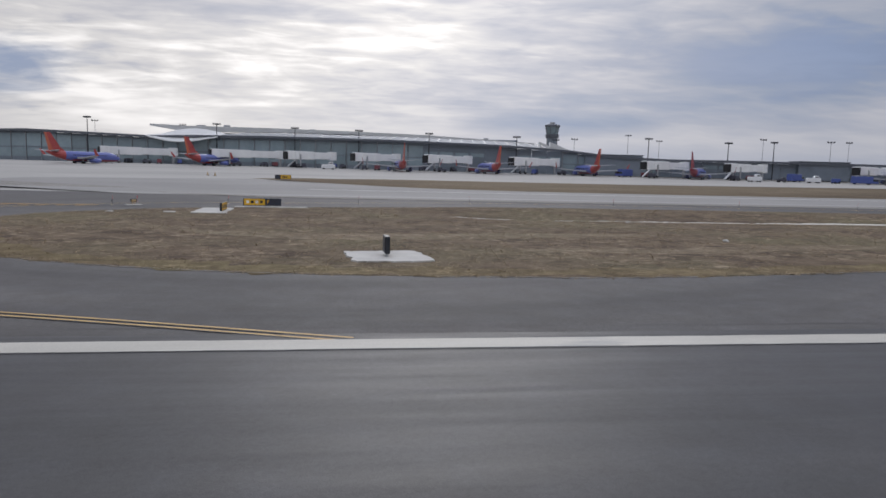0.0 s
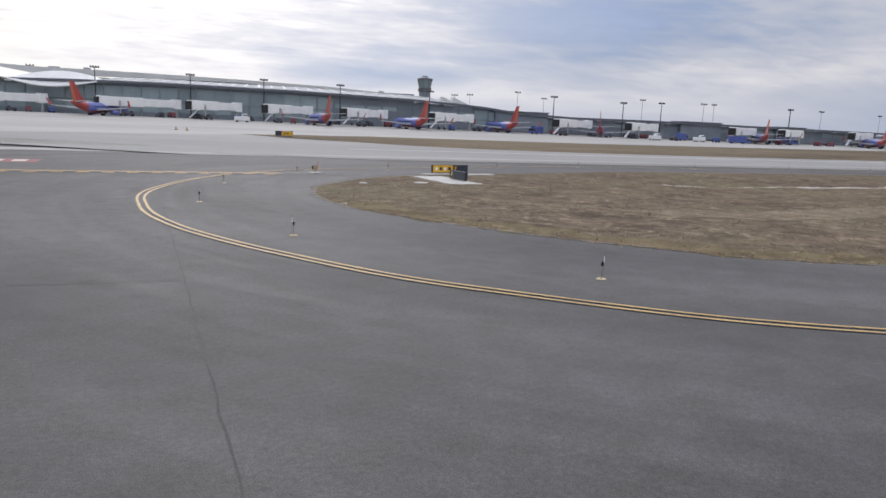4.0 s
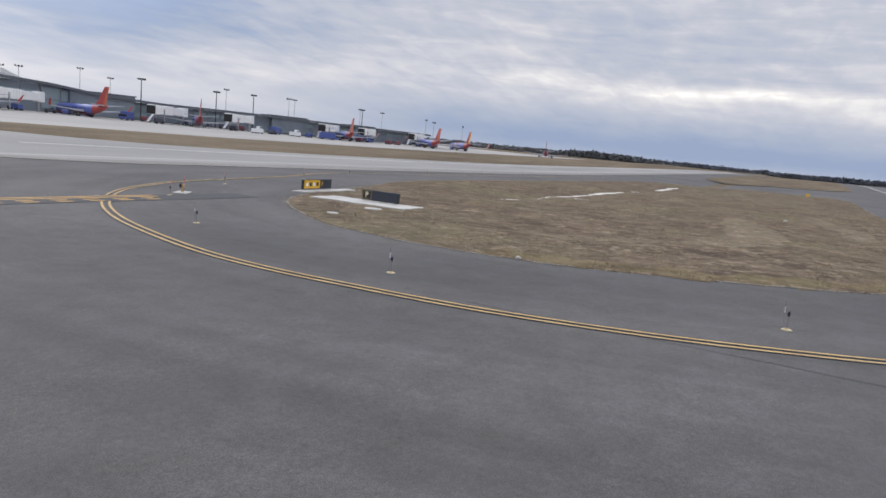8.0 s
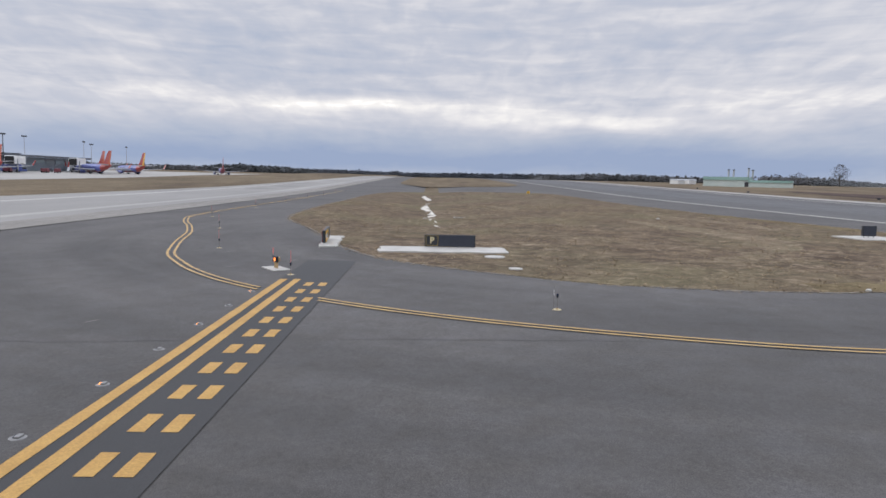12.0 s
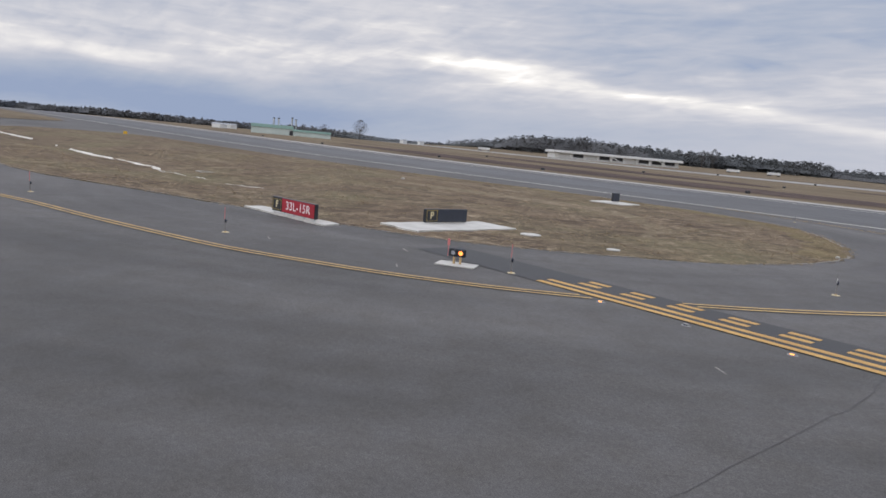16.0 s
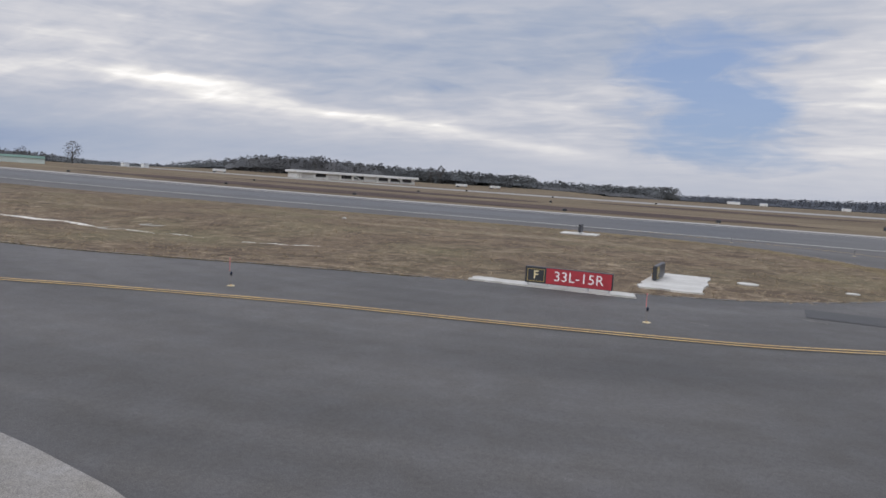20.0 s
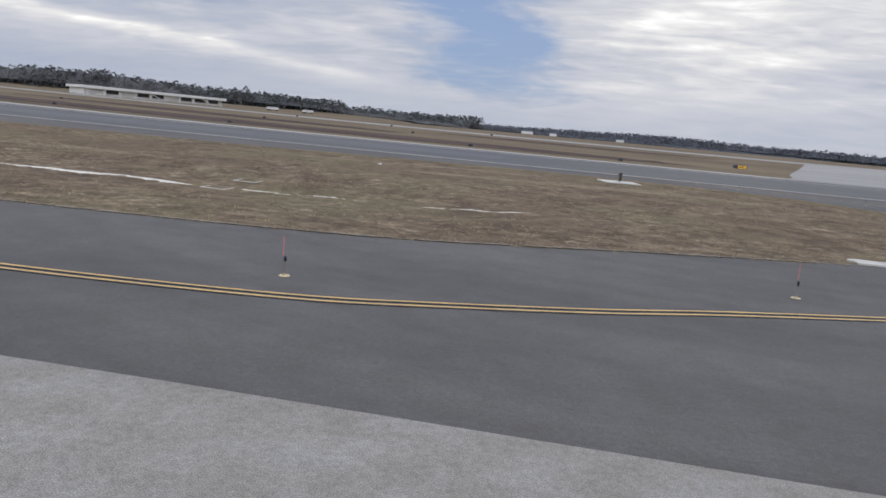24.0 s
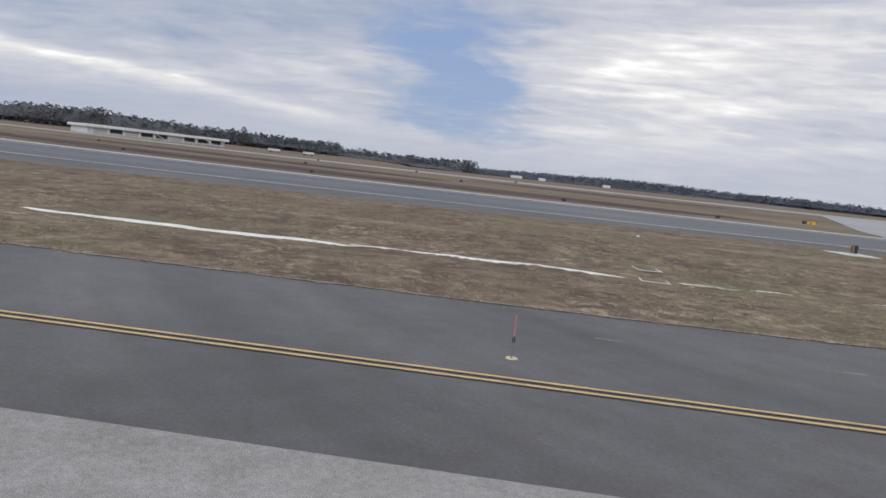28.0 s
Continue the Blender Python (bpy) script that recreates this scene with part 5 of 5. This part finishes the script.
for x in np.arange(-44, 96, 5.0):
    z = profile(EAVES, x) + 0.98
    part("roof_seam", loft([[(x - 0.25, -2.0, z), (x + 0.25, -2.0, z), (x + 0.25, -2.0, z + 0.18), (x - 0.25, -2.0, z + 0.18)], [(x - 0.25, 33.9, z + 2.8), (x + 0.25, 33.9, z + 2.8), (x + 0.25, 33.9, z + 2.98), (x - 0.25, 33.9, z + 2.98)]]), STEEL, term)
part("back_wall", boxed((480, 1, 6), (70, 34, 0)), DARK_WALL, term)
# upper hall roof with a raked prow
rings = []
for x, z in ((-98, 19.6), (-80, 19.0), (-40, 18.8), (0, 18.2), (40, 17.2), (92, 14.6)):
    drop = 1.5 + 2.0 * max(0.0, (x + 10) / -88) if x > -95 else 0.9
    rings.append([(x, 50, z - drop), (x, 90, z - 0.5), (x, 90, z + 0.6), (x, 50, z)])
part("upper_roof", loft(rings), OFFWHITE, term, "long pale upper roof with a raked prow")
part("upper_wall", boxed((168, 30, 16), (0, 70, 0)), DARK_WALL, term)
# white shell canopy near the hall's end
rings = []
for i in range(11):
    t = i / 10
    x = -76 + 30 * t
    z = 11.6 + 2.6 * math.sin(math.pi * t)
    d = 1.0 + 4.0 * math.sin(math.pi * t)
    rings.append([(x, -4 - d * 0.6, z - 5.0 * math.sin(math.pi * t)), (x, 12, z + 1.4), (x, 12, z + 1.7), (x, -4 - d * 0.6, z - 5.0 * math.sin(math.pi * t) + 0.4)])
part("shell_canopy", loft(rings), OFFWHITE, term, "white curved shell canopy")
for x in np.arange(-90, 95, 11.0):
    part("roof_unit", boxed((3.0 + 1.4 * math.sin(x * 3), 2.4, 1.2 + 0.5 * math.sin(x * 7)), (x + 5 * math.sin(x), 62, profile([(-98, 19.4), (92, 14.6)], x)), bevel=0.1), STEEL, term)
for x, w, h in ((204, 21, 7.6), (252, 16, 7.2), (118, 24, 8.4)):
    part("stair_block", boxed((w, 8, h), (x * C, 2.5, 0.0), bevel=0.1), DARK_WALL, term)
    part("block_cap", boxed((w + 0.6, 8.6, 0.35), (x * C, 2.5, h)), FASCIA, term)
for x in (92, 97):
    part("sail_roof", loft([[(x, 30, 9), (x + 14, 30, 9), (x + 14, 34, 9), (x, 34, 9)], [(x, 30, 14.5), (x + 1, 30, 14.2), (x + 1, 34, 14.2), (x, 34, 14.5)]]), OFFWHITE, term)

tw = thing("control_tower", (145.8, 453.0, ground_z(150, 452)), "dark airport control tower with a flared glass cab", "tower", "", LINE_TURN)


def ring8(r, z):
    return [(r * math.cos(math.tau * (k + 0.5) / 8), r * math.sin(math.tau * (k + 0.5) / 8), z) for k in range(8)]


part("shaft", loft([ring8(4.0, 0), ring8(3.9, 24.5)]), DARK_WALL, tw)
part("lower_collar", loft([ring8(4.6, 22.6), ring8(4.7, 25.2), ring8(4.0, 25.4)]), FASCIA, tw)
part("cab", loft([ring8(4.0, 25.4), ring8(5.0, 30.4)]), TEAL_GLASS, tw)
part("cab_roof", loft([ring8(5.4, 30.4), ring8(5.3, 31.6), ring8(3.0, 32.2)]), FASCIA, tw)
part("roof_hut", loft([ring8(1.9, 32.2), ring8(1.9, 33.4)]), STEEL, tw)
for k in range(8):
    a = math.tau * (k + 0.5) / 8
    part("cab_mullion", cyled(0.12, 0.12, 5.1, (4.0 * math.cos(a), 4.0 * math.sin(a), 25.4), Matrix.Rotation(a, 4, "Z") @ Matrix.Rotation(radians(11.3), 4, "Y"), 6), FASCIA, tw)


# ---- parked airliners ----
PLANE_BLUE = plain("airliner_blue", (0.12, 0.15, 0.40), 0.3)
PLANE_RED = plain("airliner_red", (0.38, 0.065, 0.06), 0.3)
PLANE_ORANGE = plain("airliner_orange", (0.48, 0.125, 0.065), 0.3)
PLANE_GOLD = plain("airliner_gold", (0.75, 0.42, 0.08), 0.3)
PLANE_GREY = plain("airliner_grey", (0.45, 0.46, 0.48), 0.35)
PLANE_DARK = plain("airliner_dark_red", (0.26, 0.04, 0.06), 0.35)
K = 0.86


def airliner(label, body=PLANE_BLUE, tail=PLANE_RED, flash=PLANE_ORANGE):
    p = thing("parked_airliner", (0, 0, 0), label, "airliner", "parked airliners")
    stations = ((0.0, 0.25, 4.9), (1.5, 0.75, 4.5), (4.0, 1.25, 4.0), (7.5, 1.75, 3.5), (10.5, 1.95, 3.25), (27.0, 1.95, 3.2), (30.0, 1.75, 3.05), (32.0, 1.25, 2.8), (33.2, 0.65, 2.6), (33.6, 0.15, 2.5))
    bm = loft([[(r * math.cos(math.tau * k / 18) * K, y * K, (z + r * math.sin(math.tau * k / 18) * 1.04) * K) for k in range(18)] for y, r, z in stations])
    bmesh.ops.recalc_face_normals(bm, faces=bm.faces)
    for f in bm.faces:
        c = f.calc_center_median() / K
        f.material_index = 1 if c.y < 6.0 or c.z < 1.75 + 0.0 * c.y else 2 if c.y < 8.6 and c.z < 4.2 else 0
    part("fuselage", bm, [body, tail, flash], p, "", True)
    nav = part("cockpit_glass", loft([[(sx * w * K, y * K, z * K) for sx in (-1, 1) for z in ((z0, z1) if sx < 0 else (z1, z0))] for y, w, z0, z1 in ((31.2, 1.25, 3.45, 3.95), (32.1, 1.0, 3.25, 3.55))]), RUBBER, p)
    # fin: swept, in a broad tail colour with a flash along its rear
    for nm, c0, c1, m in (("fin", 0.0, 0.72, tail), ("fin_flash", 0.72, 1.0, flash)):
        rings = []
        for z, y0, y1, th in ((4.9, 8.6, 1.2, 0.22), (6.6, 6.0, 0.9, 0.20), (12.5, 1.9, -0.6, 0.10)):
            ya, yb = y0 + (y1 - y0) * c0, y0 + (y1 - y0) * c1
            rings.append([(-th * K, ya * K, z * K), (th * K, ya * K, z * K), (th * K * 0.6, yb * K, z * K), (-th * K * 0.6, yb * K, z * K)])
        part(nm, loft(rings), m, p)
    for sx in (-1, 1):
        part("tailplane", loft([[(sx * x * K, y0 * K, z * K), (sx * x * K, y1 * K, z * K), (sx * x * K, y1 * K, (z + t) * K), (sx * x * K, y0 * K, (z + t) * K)] for x, y0, y1, z, t in ((0.6, 1.2, 4.8, 4.9, 0.35), (7.0, -0.4, 1.2, 5.5, 0.12))]), PLANE_GREY, p)
        wing = part("wing", loft([[(sx * x * K, y0 * K, z * K), (sx * x * K, y1 * K, z * K), (sx * x * K, y1 * K, (z + t) * K), (sx * x * K, y0 * K, (z + t) * K)] for x, y0, y1, z, t in ((1.5, 12.0, 20.0, 2.1, 0.8), (6.0, 12.2, 16.6, 2.5, 0.5), (16.8, 9.6, 11.2, 3.5, 0.18))]), PLANE_GREY, p)
        part("winglet", loft([[(sx * x * K, y0 * K, z * K), (sx * x * K, y1 * K, z * K), (sx * (x + 0.12) * K, y1 * K, z * K), (sx * (x + 0.12) * K, y0 * K, z * K)] for x, y0, y1, z in ((16.8, 9.6, 11.2, 3.5), (17.5, 8.3, 9.1, 6.1))]), tail, wing)
        eng = part("engine", loft([[((sx * 4.85 + r * math.cos(math.tau * k / 14)) * K, y * K, (1.5 + r * math.sin(math.tau * k / 14)) * K) for k in range(14)] for y, r in ((15.2, 0.45), (16.2, 0.8), (18.6, 0.98), (20.4, 0.9))]), body, p, "", True)
        part("exhaust", cyled(0.42 * K, 0.3 * K, 0.8 * K, (sx * 4.85 * K, 15.3 * K, 1.5 * K), RX, 12), PLANE_GREY, eng)
        part("pylon", boxed((0.3 * K, 3.4 * K, 0.5 * K), (sx * 4.85 * K, 16.8 * K, 2.3 * K)), PLANE_GREY, p)
        for off in (-0.4, 0.4):
            part("main_wheel", cyled(0.56 * K, 0.56 * K, 0.4 * K, ((sx * 2.86 + off) * K - 0.2 * K, 14.0 * K, 0.56 * K), Matrix.Rotation(radians(90), 4, "Y"), 14), RUBBER, p)
        part("main_strut", cyled(0.14 * K, 0.14 * K, 1.9 * K, (sx * 2.86 * K, 14.0 * K, 0.5 * K), n=8), STEEL, p)
        part("nose_wheel", cyled(0.36 * K, 0.36 * K, 0.24 * K, ((sx * 0.24) * K - 0.12 * K, 29.5 * K, 0.36 * K), Matrix.Rotation(radians(90), 4, "Y"), 12), RUBBER, p)
    part("nose_strut", cyled(0.1 * K, 0.1 * K, 1.3 * K, (0, 29.5 * K, 0.4 * K), n=8), STEEL, p)
    for i in range(22):
        for sx in (-1, 1):
            part("cabin_window", boxed((0.04, 0.32 * K, 0.42 * K), (sx * 1.955 * K, (10.6 + 0.72 * i) * K, 3.45 * K)), RUBBER, p)
    return p


first = airliner("blue airliner with a red and orange tail parked at the terminal")
second = airliner("blue airliner with a gold-striped red tail on the apron", PLANE_BLUE, PLANE_RED, PLANE_GOLD)
third = airliner("blue airliner with a dark red tail parked on the apron", PLANE_BLUE, PLANE_DARK, PLANE_RED)
stands = [(first, -55.5, 253, -34), (first, 24.6, 236, 1), (first, 60, 234.5, 5), (first, 100, 239, 0), (third, 133.5, 232, -38), (first, 209, 217, -37), (first, 262.5, 201, -33), (second, 288.5, 196.5, -40),
          (first, 288.5, 216, -40), (third, 367, 182, -70), (first, -98.5, 240, -36)]
used = set()
for kind, x, y, turn in stands:
    m = pose(x, y, ground_z(x, y) + 0.02, 0, 0, turn)
    if kind.name in used:
        copy_thing(kind, m)
    else:
        kind.matrix_basis = m
        used.add(kind.name)


# ---- boarding bridges ----
def boarding_bridge(x0, y0, x1, y1):
    d = math.hypot(x1 - x0, y1 - y0)
    z0 = ground_z(x0, y0)
    b = thing("boarding_bridge", (x0, y0, z0), "off-white telescopic boarding bridge on steel legs", "boarding bridge", "boarding bridges", math.degrees(math.atan2(y1 - y0, x1 - x0)))
    part("rotunda", cyled(1.9, 1.9, 3.4, (0, 0, 3.2), n=16), BRIDGE_WHITE, b)
    part("rotunda_column", cyled(0.6, 0.6, 3.3, n=12), STEEL, b)
    t1 = part("inner_tunnel", boxed((d * 0.55, 2.7, 2.7), (d * 0.30, 0, 3.5), bevel=0.1), BRIDGE_WHITE, b)
    t2 = part("outer_tunnel", boxed((d * 0.5, 3.1, 3.1), (d * 0.72, 0, 3.3), bevel=0.1), BRIDGE_WHITE, b)
    for i in range(8):
        part("rib", boxed((0.16, 3.24, 3.24), (d * (0.49 + 0.066 * i), 0, 3.23)), BRIDGE_WHITE, t2)
    part("cab", boxed((3.2, 3.6, 3.4), (d, 0, 3.1), bevel=0.2), BRIDGE_WHITE, b)
    part("cab_bellows", boxed((0.9, 3.2, 3.0), (d + 1.9, 0, 3.2), bevel=0.2), RUBBER, b)
    for sy in (-1, 1):
        part("lift_column", boxed((0.5, 0.5, 4.6), (d * 0.8, sy * 1.7, 0.6), bevel=0.05), STEEL, b)
        part("drive_wheel", cyled(0.55, 0.55, 0.4, (d * 0.8, sy * 1.5 + 0.2, 0.55), RX, 14), RUBBER, b)
    part("drive_axle", boxed((0.6, 3.4, 0.4), (d * 0.8, 0, 0.5)), STEEL, b)
    part("service_stair", boxed((4.4, 1.0, 0.35), (d * 0.9, -2.4, 1.5), Matrix.Rotation(radians(38), 4, "Y")), STEEL, b)


for x0, y0, x1, y1 in ((-20, 276, -44, 266), (1, 271, -15, 262), (27, 268, 11, 260), (56, 264, 39, 255), (91, 258, 72, 249), (142, 248, 123, 241), (173, 243, 155, 236), (222, 235, 204, 228), (246, 230, 229, 224),
                       (285, 224, 266, 218), (-64, 285, -88, 276)):
    boarding_bridge(x0 - 3, y0, x1 - 3, y1)


# ---- apron flood masts ----
def flood_mast(at, h, lamps=4, thin=False):
    mst = thing("flood_mast", at, "tall steel flood mast with a head frame of lamps", "light mast", "flood masts", rng.uniform(-12, 12))
    part("pole", cyled(0.28 if not thin else 0.18, 0.14 if not thin else 0.10, h, n=10), STEEL if thin else DARK_METAL, mst)
    part("head_frame", boxed((3.0, 0.25, 0.22), (0, 0, h - 0.2)), DARK_METAL, mst)
    for i in range(lamps):
        part("lamp", boxed((0.62, 0.5, 0.55), ((i / (lamps - 1) - 0.5) * 2.6, -0.2, h - 0.05), Matrix.Rotation(radians(-25), 4, "X"), 0.05), DARK_METAL, mst)


for x, top in ((-101, 22.7), (-47, 21), (-14.5, 20.1), (12, 19.7), (41, 19.2), (77, 18.7), (131, 19.3), (163.5, 18.3), (182, 19.0), (249, 19.2)):
    px, py = on_line(x - 3, 263)
    flood_mast((px, py, ground_z(px, py)), top - ground_z(px, py))
for x, s0, top in ((150, 330, 24), (120, 320, 21), (108, 310, 20), (200, 300, 22), (214, 275, 20.3), (232, 290, 21), (262, 275, 20), (285, 280, 20), (300, 262, 18.5), (318, 270, 18), (335, 262, 17.5), (-120, 330, 25), (-75, 330, 24), (170, 340, 22)):
    px, py = on_line(x - 4, s0)
    flood_mast((px, py, ground_z(px, py)), top - ground_z(px, py), 3, True)

# ---- ramp vehicles ----
CAR_PAINTS = [plain("van_white", (0.70, 0.70, 0.70), 0.35), plain("truck_blue", (0.06, 0.09, 0.28), 0.4), plain("tug_dark", (0.06, 0.06, 0.08), 0.5), plain("loader_yellow", (0.55, 0.33, 0.05), 0.5), plain("cart_maroon", (0.18, 0.05, 0.06), 0.5)]
GLASS_DARK = plain("vehicle_glass", (0.02, 0.025, 0.03), 0.1)


def ramp_vehicle(x, y, kind, turn):
    size, cab, lab = {"van": ((5.2, 2.0, 1.5), 0.55, "white service van parked on the ramp"), "truck": ((7.5, 2.4, 2.7), 0.25, "box service truck parked on the ramp"),
                      "tug": ((3.4, 1.8, 0.9), 0.4, "low baggage tug on the ramp"), "cart": ((3.2, 1.6, 1.5), 0.0, "covered baggage cart on the ramp")}[kind]
    paint = {"van": CAR_PAINTS[0], "truck": rng.choice([1, 2, 1]), "tug": CAR_PAINTS[2], "cart": rng.choice([1, 4, 2])}[kind]
    paint = paint if not isinstance(paint, (int, np.integer)) else CAR_PAINTS[int(paint)]
    v = thing("ramp_vehicle", ground(x, y, 0.03), lab, kind, "ramp vehicles", turn)
    part("body", boxed(size, (0, 0, 0.45), bevel=0.12, taper=0.95), paint, v)
    if cab:
        part("cab", boxed((size[0] * 0.36, size[1] * 0.94, size[2] * 0.6), (size[0] * 0.18 if kind != "truck" else size[0] * 0.56, 0, 0.45 + (size[2] if kind != "truck" else 0)), bevel=0.15, taper=0.85), paint, v)
        part("windscreen", boxed((size[0] * 0.30, size[1] * 0.97, size[2] * 0.3), (size[0] * 0.18 if kind != "truck" else size[0] * 0.58, 0, 0.6 + size[2] * (1.05 if kind != "truck" else 0.25)), bevel=0.1, taper=0.9), GLASS_DARK, v)
    for sx in (-1, 1):
        for sy in (-1, 1):
            part("wheel", cyled(0.42, 0.42, 0.28, (sx * size[0] * 0.32, sy * size[1] * 0.42 + 0.14, 0.42), RX, 12), RUBBER, v)


for x in np.arange(-95, 300, 6.5):
    px, py = on_line(x + rng.uniform(-3, 3), 246 + rng.uniform(-6, 10))
    if all(math.hypot(px - (s[1] + 3), py - (s[2] + 15)) > 12 for s in stands):
        ramp_vehicle(px, py, str(rng.choice(["tug", "cart", "cart", "tug", "cart", "cart", "tug", "truck"])), rng.uniform(0, 360))
for x, y in ((155, 224), (-3, 250), (182, 228)):
    ramp_vehicle(x, y, "van", rng.uniform(-25, 10))
# orange cones and a windsock-sized marker where the apron meets the taxiway
for x, y in ((-27, 150), (-29, 152)):
    cn = thing("traffic_cone", ground(x, y, 0.03), "faded orange marker cone on the concrete", "cone", "marker cones")
    part("cone", cyled(0.24, 0.06, 0.75, (0, 0, 0.05), n=12), ORANGE, cn)
    part("base", boxed((0.7, 0.7, 0.06)), RUBBER, cn)
